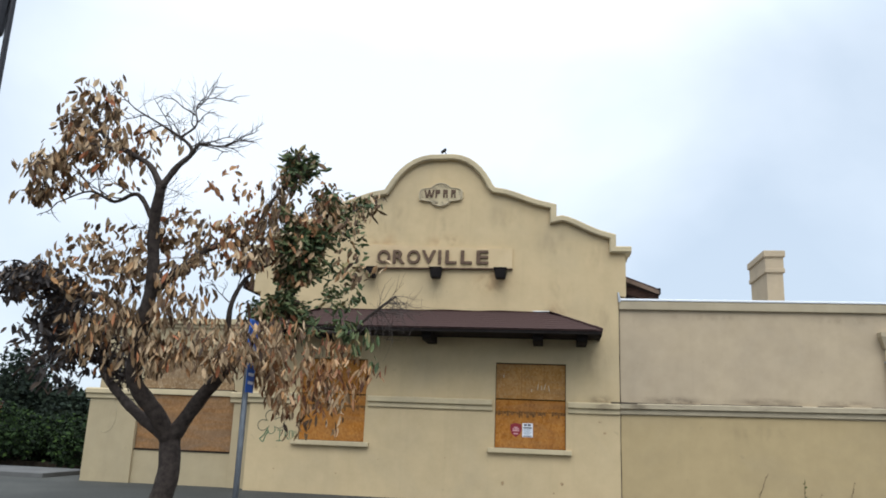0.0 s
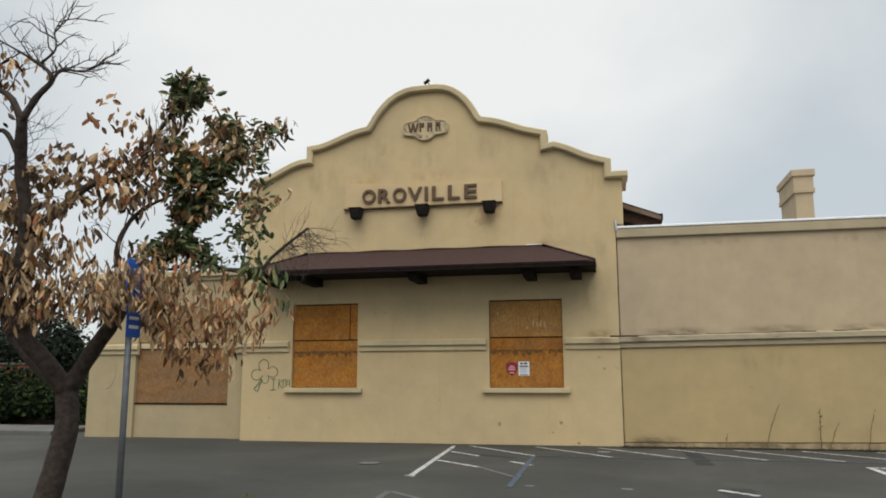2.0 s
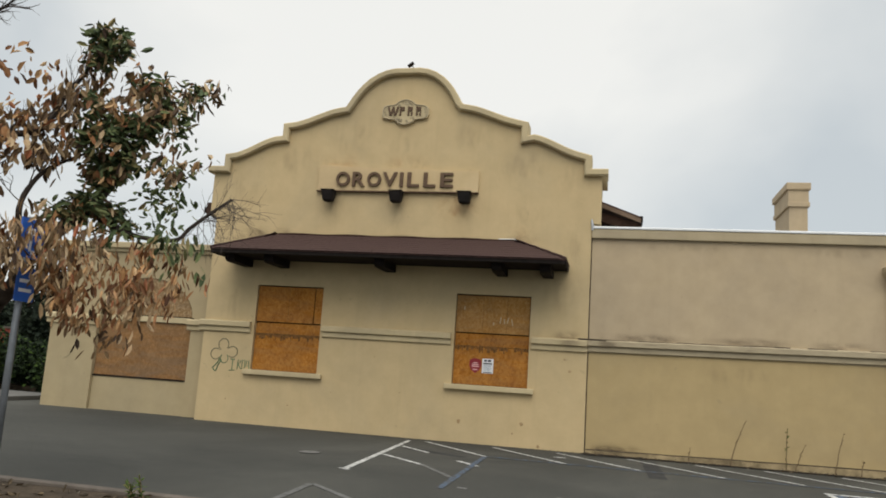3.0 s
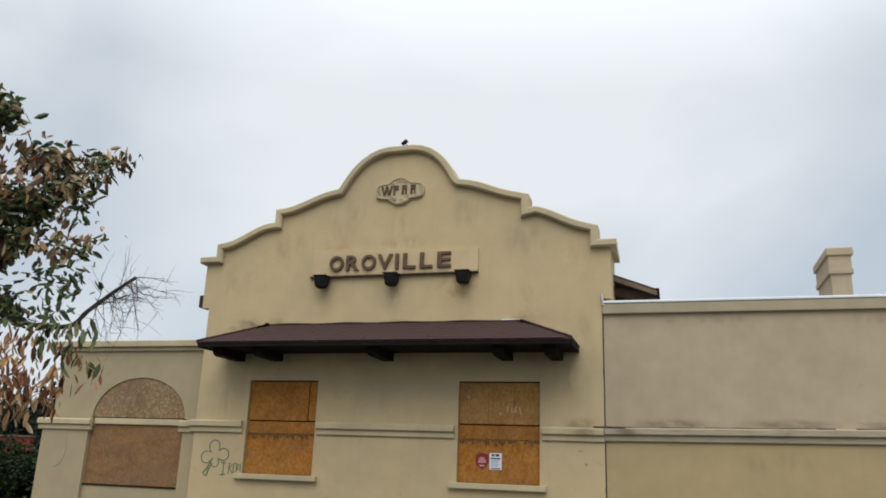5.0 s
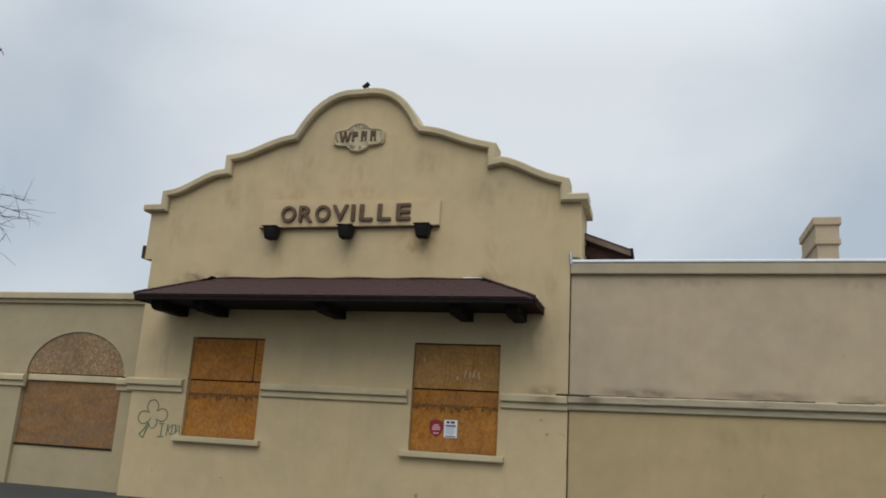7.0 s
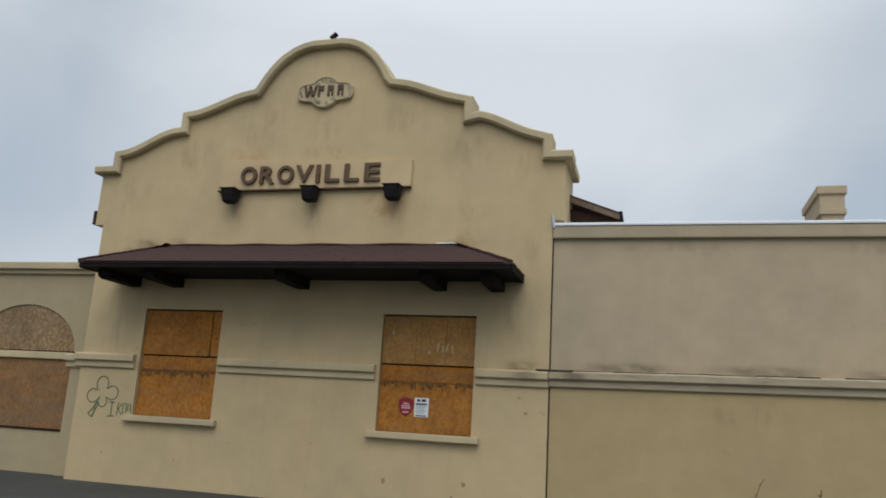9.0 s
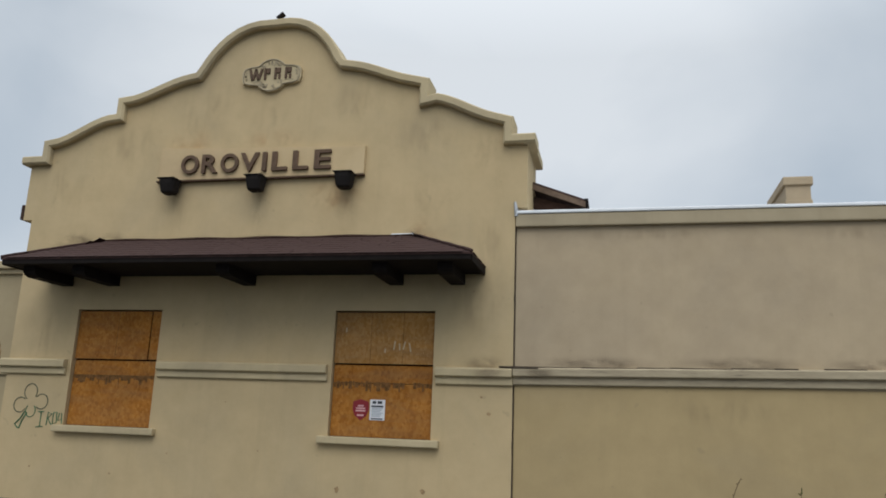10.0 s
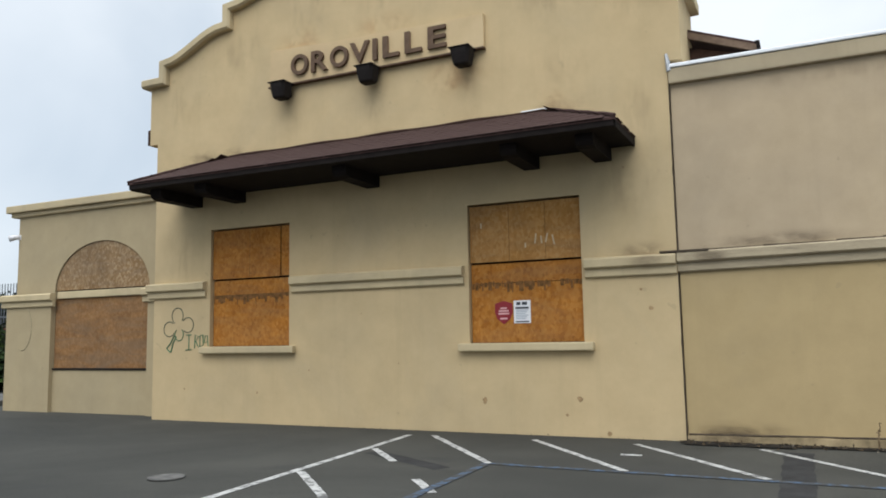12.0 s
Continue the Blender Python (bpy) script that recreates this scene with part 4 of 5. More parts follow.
for p, q in zip(rings, rings[1:]):
    for j in range(20):
        bm.faces.new((p[j], p[(j + 1) % 20], q[(j + 1) % 20], q[j]))
bm.faces.new(rings[0])
bm.faces.new(rings[-1][::-1])
part("housing", bm, LAMP_METAL, lamp)
part("visor", box(-0.155, 0.15, -0.345, -0.07, 0.002, 0.016, 0.006), LAMP_METAL, lamp)
part("lens", box(-0.105, 0.105, -0.30, -0.10, 0.019, 0.026, 0.003), LAMP_GLASS, lamp)
part("mount", box(-0.05, 0.05, -0.12, 0.0, -0.16, -0.02, 0.01), LAMP_METAL, lamp)
for x in (0.06, 1.55):
    copy_thing(lamp, pose(x, 0, 5.115))

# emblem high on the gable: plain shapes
emblem = tagged(empty("wall_emblem", (0.08, 0, 6.945)), "round plaster plaque with side lobes and dark bars", "plaque")
bm = bmesh.new()
shape = []
for k in range(48):
    a = 2 * math.pi * k / 48
    c, s = math.cos(a), math.sin(a)
    r = max(0.30, (abs(c / 0.535) ** 5 + abs(s / 0.175) ** 5) ** -0.2)
    shape.append((r * c, r * s))
add_prism(bm, shape, -0.055, 0.003)
plaque = part("plaque", bm, TRIM, emblem)
bm = bmesh.new()
ring = inset(shape + shape[:1], -0.05)
for k in range(48):
    a, b = shape[k], shape[(k + 1) % 48]
    add_tube(bm, [(0.93 * a[0], -0.058, 0.93 * a[1]), (0.93 * b[0], -0.058, 0.93 * b[1])], 0.014, 5)
part("rim", bm, GRIMY, emblem, "darkened raised rim")
for x, tilt in ((-0.355, -14), (-0.295, 14), (-0.25, -14), (-0.19, 14)):
    bm = box(-0.02, 0.02, -0.08, -0.05, -0.10, 0.10, 0.004)
    bm.transform(pose(x, 0, 0.02, 0, tilt, 0))
    part("bar", bm, LETTER, emblem)
for x in (-0.075, 0.11, 0.30):
    part("bar", box(x - 0.05, x - 0.012, -0.08, -0.05, -0.08, 0.12, 0.004), LETTER, emblem)
    part("bar", box(x - 0.01, x + 0.06, -0.076, -0.05, 0.02, 0.12, 0.012), LETTER, emblem)
    if x > 0:
        part("bar", box(x + 0.025, x + 0.06, -0.076, -0.05, -0.08, 0.0, 0.004), LETTER, emblem)
rng = random.Random(8)
bm = bmesh.new()
for k in range(90):
    q = shape[rng.randrange(48)]
    f = rng.uniform(0.6, 0.95)
    x, z = f * q[0], f * q[1]
    if abs(z - 0.02) > 0.12 or abs(x) > 0.42:
        w = rng.uniform(0.007, 0.018)
        add_box(bm, x - w, x + w, -0.064, -0.05, z - w, z + w)
tagged(part("specks", bm, GRIMY, emblem, "dark weathered flecks"), kind="stuff")

# small floodlight on the gable top
fl = tagged(empty("gable_floodlight", (0.18, 0.10, 7.93)), "small dark floodlight on a bent arm on the gable", "floodlight")
bm = bmesh.new()
add_tube(bm, [(0, 0, 0), (-0.02, 0, 0.08), (-0.06, -0.02, 0.14)], 0.012, 6)
part("arm", bm, LAMP_METAL, fl)
bm = box(-0.075, 0.075, -0.05, 0.05, -0.022, 0.022, 0.008)
bm.transform(pose(-0.09, -0.02, 0.165, 0, -38, 0))
part("head", bm, LAMP_METAL, fl)

# small round lamp on the wing's corner
wl_ = tagged(empty("corner_lamp", (-8.27, LW - 0.01, 3.30)), "small white spotlight on the wing corner", "spotlight")
bm = bmesh.new()
add_tube(bm, [(0.02, 0.01, 0.02), (-0.02, -0.06, 0.01), (-0.09, -0.13, -0.02)], [0.045, 0.05, 0.06], 10)
part("head", bm, WHITE, wl_, smooth=True)
bm = bmesh.new()
add_box(bm, -0.01, 0.07, 0.0, 0.012, -0.03, 0.06, 0.004)
part("mount", bm, WHITE, wl_)

# stickers on the right window's boards
badge = tagged(empty("warning_badge", (1.945, 0.071, 1.56)), "red shield sticker with pale bars on plywood", "sticker")
bm = bmesh.new()
add_prism(bm, [(-0.12, 0.11), (-0.06, 0.13), (0, 0.145), (0.06, 0.13), (0.12, 0.11), (0.125, 0.0), (0.09, -0.09), (0, -0.16), (-0.09, -0.09), (-0.125, 0.0)], -0.006, 0.001)
part("shield", bm, RED, badge)
for z, w in ((0.05, 0.09), (0.015, 0.14), (-0.02, 0.15), (-0.085, 0.10)):
    part("bar", box(-w / 2, w / 2, -0.009, -0.0065, z - 0.012, z + 0.011), PINK, badge)
notice = tagged(empty("paper_notice", (2.20, 0.071, 1.56)), "white paper notice with dark unreadable lines", "notice")
part("sheet", box(-0.115, 0.115, -0.005, 0.001, -0.15, 0.145), WHITE, notice)
part("bar", box(-0.075, -0.02, -0.008, -0.0055, 0.085, 0.125), INK, notice)
part("bar", box(0.0, 0.07, -0.008, -0.0055, 0.085, 0.125), INK, notice)
part("bar", box(-0.09, 0.09, -0.008, -0.0055, 0.035, 0.06), INK, notice)
for k in range(6):
    part("bar", box(-0.085, 0.085 - 0.02 * (k % 3), -0.008, -0.0055, 0.012 - 0.022 * k, 0.024 - 0.022 * k), GREY_INK, notice)
part("bar", box(-0.09, 0.09, -0.008, -0.0055, -0.138, -0.122), INK, notice)


# ---- spray drawings on the wall ----
def stroke(bm, pts, r):
    add_tube(bm, [(x, -0.002, z) for x, z in pts], r, 5)


clover = tagged(empty("clover_graffiti", (-3.63, 0, 1.45)), "thin green sprayed outline of a clover on stucco", "graffiti")
for cx, cz, rx, rz, m in ((-0.04, 0.21, 0.12, 0.13, SPRAY_DARK), (0.18, 0.06, 0.12, 0.12, SPRAY_DARK), (-0.21, 0.0, 0.12, 0.12, SPRAY_DARK), (0.0, -0.09, 0.09, 0.10, GREEN_SPRAY)):
    bm = bmesh.new()
    a0 = math.atan2(cz - 0.04, cx)
    stroke(bm, [(cx + rx * math.cos(a0 + math.radians(d)), cz + rz * math.sin(a0 + math.radians(d))) for d in range(-140, 141, 20)], 0.008)
    part("leaf_outline", bm, m, clover)
bm = bmesh.new()
stroke(bm, [(-0.10, -0.10), (-0.17, -0.22), (-0.26, -0.31), (-0.20, -0.36), (-0.17, -0.37), (-0.13, -0.24), (-0.06, -0.12)], 0.012)
part("stem_outline", bm, GREEN_SPRAY, clover)
tag_ = tagged(empty("scrawl_graffiti", (-3.30, 0, 1.22)), "small illegible green scrawl sprayed on stucco", "graffiti")
for x, pts in ((-0.12, [(0, 0.13), (0, -0.10)]), (-0.12, [(-0.06, 0.13), (0.05, 0.13)]), (-0.12, [(-0.07, -0.11), (0.06, -0.10)]), (0.0, [(0, -0.08), (0.01, 0.13), (0.08, 0.10), (0.02, 0.03), (0.09, -0.07)]), (0.11, [(0, 0.12), (0, -0.06), (0.07, -0.03), (0.06, 0.13), (0, 0.12)]), (0.20, [(0.02, 0.12), (0.0, 0.0), (0.07, 0.02), (0.06, 0.12), (0.08, -0.05)])):
    bm = bmesh.new()
    stroke(bm, [(x + a, b) for a, b in pts], 0.009)
    part("stroke", bm, GREEN_SPRAY, tag_)
ring_ = tagged(empty("ring_graffiti", (-7.95, LW - 0.08, 1.55)), "faint sprayed arc on the wing's pilaster", "graffiti")
bm = bmesh.new()
stroke(bm, [(0.26 * math.cos(math.radians(d)), 0.42 * math.sin(math.radians(d))) for d in range(-110, 125, 15)], 0.007)
part("arc", bm, plain("faint_spray", (0.36, 0.31, 0.20), 0.2, 20, 0.9, 0, 0), ring_)


# ---- planter, tree and sign pole ----
BED = Matrix.Translation((-0.3, -8.82, 0)) @ Matrix.Rotation(radians(-0.5), 4, "Z")
bm = box(-9.0, 1.75, -4.2, -0.15, -0.1, 0.07)
bm.transform(BED)
tagged(part("planter_bed", bm, SOIL), "bare reddish soil bed round the tree", "planting bed", kind="structure")
bm = bmesh.new()
add_box(bm, -9.15, 1.90, -0.15, 0.0, -0.1, 0.10, 0.025)
add_box(bm, 1.75, 1.90, -4.3, -0.155, -0.1, 0.11, 0.025)
bm.transform(BED)
tagged(part("kerb", bm, KERB), "stained concrete kerb along the planting bed", "kerb", kind="structure")

post = tagged(empty("parking_sign", (-0.272, -10.04, 0.07)), "blue parking sign on a galvanised steel post", "sign post")
bm = bmesh.new()
add_tube(bm, [(0, 0, -0.1), (0, 0, 2.42)], 0.029, 12)
part("post", bm, POST_STEEL, post, smooth=True)
pl = part("sign_plate", box(0.034, 0.040, -0.15, 0.15, 2.06, 2.40, 0.001), SIGN_BLUE, post, "blue metal plate")
part("sign_plate", box(0.027, 0.0335, -0.15, 0.15, 2.06, 2.40, 0.001), SIGN_BLUE, post, "blue metal plate")
low = part("lower_plate", box(0.034, 0.040, -0.12, 0.12, 1.69, 1.98, 0.001), SIGN_BLUE, post, "small blue metal plate")
for a in ((-0.05, 0.03, 2.26, 2.32), (-0.03, 0.0, 2.12, 2.26), (0.0, 0.07, 2.10, 2.13)):
    part("bar", box(0.0405, 0.042, *a), WHITE, pl)
for z in (1.77, 1.85):
    part("bar", box(0.0405, 0.042, -0.08, 0.08, z, z + 0.03), WHITE, low)
post.rotation_euler = (0, 0, radians(4))

tree = tagged(empty("street_tree", (-1.30, -9.55, 0.07)), "small half-dead tree with drooping brown leaves and green shoots", "tree")
T0 = Vector((-1.30, -9.55, 0.07))
rng = random.Random(21)


def smooth_path(pts, n=5):
    """Catmull-Rom through the points."""
    P = [Vector(p) for p in pts]
    P = [2 * P[0] - P[1]] + P + [2 * P[-1] - P[-2]]
    out = []
    for i in range(1, len(P) - 2):
        for k in range(n):
            t = k / n
            a, b, c, d = P[i - 1], P[i], P[i + 1], P[i + 2]
            out.append(0.5 * (2 * b + (c - a) * t + (2 * a - 5 * b + 4 * c - d) * t * t + (3 * b - a - 3 * c + d) * t ** 3))
    return out + [P[-2]]


def settle(p):
    """The crown leans back a little towards the top and hangs lower there."""
    x, y, z = p
    k = min(1.0, max(0.0, (z - 0.2) / 1.2))
    return Vector((x + k * (-0.10 + 0.05 * (z - 1.4)), y + 0.07 * k * (y + 9.0), z + k * (-0.09 + 0.11 * (y + 9.5))))


def limb(name, pts, r0, r1, mat=None, sides=8, knobs=0.06):
    path = smooth_path([settle(p) - T0 for p in pts])
    n = len(path)
    rad = [(r0 + (r1 - r0) * (i / (n - 1)) ** 0.8) * (1 + knobs * math.sin(i * 1.9) + rng.uniform(-knobs, knobs) * 0.6) for i in range(n)]
    bm = bmesh.new()
    add_tube(bm, path, rad, sides)
    part(name, bm, mat or BARK, tree, smooth=True)
    return path


FORK = (-1.13, -9.55, 1.36)
limb("trunk", [(-1.46, -9.55, 0.0), (-1.38, -9.55, 0.25), (-1.25, -9.55, 0.6), (-1.13, -9.55, 1.0), FORK, (-1.12, -9.55, 1.45)], 0.135, 0.10, knobs=0.018)
BOUGHS = [
    # centre leader
    limb("limb", [FORK, (-1.26, -9.71, 1.66), (-1.45, -9.87, 1.99), (-1.37, -10.03, 2.43), (-1.25, -10.18, 2.98), (-1.24, -10.34, 3.52), (-1.14, -10.5, 3.93)], 0.10, 0.05),
    # right limb
    limb("limb", [FORK, (-0.86, -9.55, 1.80), (-0.66, -9.55, 2.08), (-0.58, -9.5, 2.35), (-0.36, -9.4, 2.61), (-0.16, -9.3, 2.87), (-0.02, -9.2, 3.25), (0.08, -9.1, 3.6), (0.20, -9.0, 3.95)], 0.088, 0.022),
    # left low limb
    limb("limb", [FORK, (-1.55, -9.48, 1.59), (-1.89, -9.41, 1.82), (-2.16, -9.34, 2.06), (-2.33, -9.27, 2.38), (-2.70, -9.2, 2.62)], 0.07, 0.025),
    # left upper limb off the leader
    limb("limb", [(-1.40, -9.95, 2.35), (-1.48, -9.9, 2.53), (-1.92, -9.88, 2.82), (-2.34, -9.85, 2.88), (-2.72, -9.83, 2.96), (-2.95, -9.8, 2.98)], 0.062, 0.025),
    # middle limb rising right from the leader
    limb("limb", [(-1.27, -10.15, 2.85), (-1.06, -10.0, 3.14), (-0.83, -9.9, 3.38), (-0.48, -9.8, 3.47), (-0.36, -9.7, 3.85), (-0.26, -9.6, 4.12)], 0.055, 0.014),
    # top left
    limb("limb", [(-1.14, -10.5, 3.90), (-1.33, -10.47, 4.15), (-1.61, -10.45, 4.29), (-1.90, -10.43, 4.46), (-2.05, -10.4, 4.70)], 0.038, 0.010),
    # top right
    limb("limb", [(-1.14, -10.5, 3.90), (-1.01, -10.5, 4.11), (-0.88, -10.5, 4.25), (-0.95, -10.5, 4.37), (-1.18, -10.5, 4.52), (-1.55, -10.5, 4.73)], 0.038, 0.007),
    # side snag
    limb("limb", [(-1.25, -10.35, 3.58), (-1.46, -10.36, 3.86), (-1.69, -10.38, 3.78), (-1.97, -10.39, 3.89), (-2.30, -10.4, 3.77)], 0.03, 0.006),
    # low right limb that ends in bare twigs
    limb("limb", [(-0.22, -9.3, 2.74), (0.15, -9.11, 2.56), (0.50, -8.98, 2.53), (0.62, -8.93, 2.66), (0.76, -8.88, 2.80), (0.95, -8.81, 2.97)], 0.027, 0.015),
    # thin limb in the middle
    limb("limb", [(-0.62, -9.55, 2.25), (-0.59, -9.75, 2.72), (-0.52, -9.7, 3.02), (-0.42, -9.6, 3.17), (-0.20, -9.5, 3.31)], 0.035, 0.012),
    # dead sprays at the top
    limb("limb", [(-0.88, -10.5, 4.25), (-0.80, -10.47, 4.36), (-0.60, -10.43, 4.34), (-0.42, -10.4, 4.45)], 0.018, 0.004),
    limb("limb", [(-1.03, -10.5, 4.42), (-0.88, -10.5, 4.55), (-0.91, -10.5, 4.72), (-0.86, -10.5, 4.84)], 0.014, 0.004),
    # drooping shoot at the top left
    limb("limb", [(-1.45, -10.46, 4.22), (-1.70, -10.45, 4.36), (-2.05, -10.45, 4.36), (-2.30, -10.45, 4.25), (-2.48, -10.45, 4.13)], 0.018, 0.005),
]
BARE = (6, 7, 10, 11)


def twig(name_bm, start, d, length, r, bend=0.35, depth=2):
    """A thin side shoot that forks."""
    p, d = Vector(start), Vector(d).normalized()
    pts = [p.copy()]
    n = 5
    for k in range(n):
        d = (d + Vector((rng.uniform(-bend, bend), rng.uniform(-bend, bend), rng.uniform(-bend, bend)))).normalized()
        p = p + d * length / n
        pts.append(p.copy())
    add_tube(name_bm, pts, [r * (1 - 0.75 * k / n) for k in range(n + 1)], 4)
    ends = [pts[-1], pts[-2], pts[3]]
    if depth > 0:
        for k in (2, 3, 4):
            side = Vector((rng.uniform(-1, 1), rng.uniform(-1, 1), rng.uniform(-0.4, 0.9)))
            ends += twig(name_bm, pts[k], d + side, length * rng.uniform(0.45, 0.65), r * 0.6, bend, depth - 1)
    return ends


bm_live, bm_bare = bmesh.new(), bmesh.new()
tips = []
for li, path in enumerate(BOUGHS):
    n = len(path)
    if li == 8:
        continue
    for k in range(int(n * (0.45 if li < 5 else 0.3)), int(n * 0.72) if li == 0 else n, 2):
        q = path[k]
        d = (path[min(k + 1, n - 1)] - path[k - 1]).normalized()
        out = Vector((rng.uniform(-1, 1), rng.uniform(-1, 1), rng.uniform(-0.3, 0.7)))
        bare = li in BARE
        ends = twig(bm_bare if bare else bm_live, q, d + out, rng.uniform(0.24, 0.40), 0.009, 0.35, 2 if not bare else 1)
        if not bare:
            tips += [(e + T0, li) for e in ends]
# bare spray of twigs at the end of the low right limb and at the top
for k in range(36):
    q = BOUGHS[8][-1 - (k % 9)]
    twig(bm_bare, q, (rng.uniform(-0.2, 1.0), rng.uniform(-0.6, 0.6), rng.uniform(-1.3, 0.4)), rng.uniform(0.25, 0.55), 0.0042, 0.25, 1)
for li, m in ((6, 10), (10, 9), (11, 8), (5, 5)):
    for k in range(m):
        q = BOUGHS[li][-1 - (k % 10)]
        twig(bm_bare, q, (rng.uniform(-0.8, 0.9), rng.uniform(-0.5, 0.5), rng.uniform(-0.2, 0.9)), rng.uniform(0.18, 0.34), 0.0038, 0.25, 1)
# dead twigs on the leader's bare upper part
for k in range(20):
    q = BOUGHS[0][-1 - (k % 11)]
    twig(bm_bare, q, (rng.uniform(-0.4, 1.0), rng.uniform(-0.6, 0.6), rng.uniform(-0.4, 0.7)), rng.uniform(0.26, 0.46), 0.0042, 0.28, 1)
for k in range(10):
    q = BOUGHS[4][-1 - (k % 8)]
    twig(bm_bare, q, (rng.uniform(-0.5, 0.9), rng.uniform(-0.5, 0.5), rng.uniform(0.2, 0.9)), rng.uniform(0.2, 0.34), 0.005, 0.25, 1)
tagged(part("twigs", bm_live, TWIG, tree), kind="stuff")
tagged(part("bare_twigs", bm_bare, TWIG, tree, "bare dead twigs"), kind="stuff")


def add_leaf(bm, p, along, length, width, up=None):
    """A folded, curled leaf that starts at p."""
    a = Vector(along).normalized()
    s = a.cross(Vector((rng.uniform(-1, 1), rng.uniform(-1, 1), rng.uniform(-1, 1)))).normalized()
    nrm = a.cross(s)
    curl = rng.uniform(-0.25, 0.25)
    m1 = p + a * length * 0.35 + nrm * length * curl * 0.3
    m2 = p + a * length * 0.75 + nrm * length * curl * 0.8
    tip = p + a * length + nrm * length * curl * 1.3
    fold = nrm * width * rng.uniform(0.1, 0.4)
    v = [bm.verts.new(c) for c in (p, m1 + s * width / 2 + fold, m2 + s * width * 0.42 + fold, tip, m2 - s * width * 0.42 + fold, m1 - s * width / 2 + fold, m1, m2)]
    for f in ((0, 1, 6), (1, 2, 7, 6), (2, 3, 7), (3, 4, 7), (4, 5, 6, 7), (5, 0, 6)):
        bm.faces.new([v[i] for i in f])


def grow(bm, centre, count, spread, length, droop, width=0.34):
    c = Vector(centre) - T0
    for k in range(count):
        o = Vector([max(-1.4, min(1.4, rng.gauss(0, 1))) * spread * q for q in (1, 1, 0.8)])
        d = Vector((rng.uniform(-1, 1), rng.uniform(-1, 1), rng.uniform(-0.8, 0.6))) * (1 - droop) + Vector((rng.uniform(-0.25, 0.25), rng.uniform(-0.25, 0.25), -1)) * droop
        ln = length * rng.uniform(0.6, 1.25)
        p = c + o + T0
        # the sign plates have kept the leaves off in front of them
        out = -10.04 - p.y
        if out > -0.1 and 1.78 < p.z < 2.06 and abs(p.x + 0.27 - 0.45 * out) < 0.09:
            continue
        add_leaf(bm, c + o, d, ln, ln * width)


dry, green, shade, russet = bmesh.new(), bmesh.new(), bmesh.new(), bmesh.new()
for e, li in tips:
    if li == 1 and e.z > 3.65 and rng.random() < 0.6:
        grow(dry, e, 3, 0.07, 0.12, 0.5, 0.26)
    elif li == 1 or (e.x > -0.15 and e.z > 2.9):
        grow(green, e, 4, 0.07, 0.105, 0.15, 0.38)
        if rng.random() < 0.22:
            grow(dry, e, 4, 0.07, 0.105, 0.5, 0.38)
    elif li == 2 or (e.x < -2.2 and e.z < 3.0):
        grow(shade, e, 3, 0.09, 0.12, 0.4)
    elif rng.random() < (0.34 if li in (0, 3, 4, 12) else 0.14):
        grow(dry, e, 4, 0.07, 0.125, 0.6)


def clumps(bm, x, y, z, n, per, spread, length, droop, width):
    """Leaf clumps scattered through an egg-shaped region."""
    made = 0
    while made < n:
        a, b, c = rng.uniform(-1, 1), rng.uniform(-1, 1), rng.uniform(-1, 1)
        if a * a + b * b + c * c > 1:
            continue
        made += 1
        grow(bm, settle((x[0] + x[1] * a, y[0] + y[1] * b, z[0] + z[1] * c)), per, spread, length, droop, width)


HANG = (9, 0.08, 0.118, 0.62, 0.28)
LOOSE = (7, 0.068, 0.104, 0.5, 0.47)
clumps(dry, (-0.80, 0.95), (-10.0, 0.50), (2.42, 0.38), 92, *HANG)
clumps(dry, (-0.05, 0.55), (-9.95, 0.45), (2.28, 0.36), 40, *HANG)
clumps(russet, (0.22, 0.48), (-9.6, 0.40), (2.15, 0.46), 50, *HANG)
clumps(dry, (0.38, 0.38), (-9.5, 0.35), (1.82, 0.34), 14, *HANG)
clumps(russet, (0.62, 0.34), (-9.15, 0.3), (2.12, 0.30), 16, *HANG)
clumps(dry, (-1.75, 0.55), (-9.9, 0.4), (2.55, 0.40), 36, *HANG)
clumps(dry, (-1.85, 0.60), (-10.1, 0.4), (3.15, 0.45), 54, *LOOSE)
clumps(dry, (-0.95, 0.60), (-10.0, 0.35), (3.42, 0.40), 40, *LOOSE)
clumps(russet, (-0.75, 0.45), (-9.9, 0.3), (3.75, 0.48), 11, *LOOSE)
clumps(dry, (-0.20, 0.38), (-9.5, 0.35), (3.74, 0.55), 14, *LOOSE)
clumps(russet, (0.05, 0.40), (-9.4, 0.3), (3.55, 0.50), 8, *LOOSE)
clumps(dry, (0.45, 0.40), (-9.2, 0.3), (3.25, 0.40), 8, *LOOSE)
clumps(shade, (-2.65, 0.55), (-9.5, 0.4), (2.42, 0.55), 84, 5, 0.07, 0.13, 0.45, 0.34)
clumps(dry, (-2.75, 0.50), (-9.7, 0.3), (2.95, 0.26), 26, *LOOSE)
clumps(dry, (-1.95, 0.60), (-10.42, 0.2), (4.38, 0.24), 9, *LOOSE)
clumps(dry, (-2.10, 0.30), (-10.42, 0.15), (4.85, 0.30), 9, *LOOSE)
clumps(russet, (-1.55, 0.30), (-10.42, 0.15), (4.45, 0.22), 5, *LOOSE)
clumps(dry, (-2.22, 0.34), (-10.45, 0.12), (4.22, 0.12), 5, *LOOSE)
clumps(dry, (-1.95, 0.55), (-10.4, 0.15), (3.92, 0.16), 5, *LOOSE)
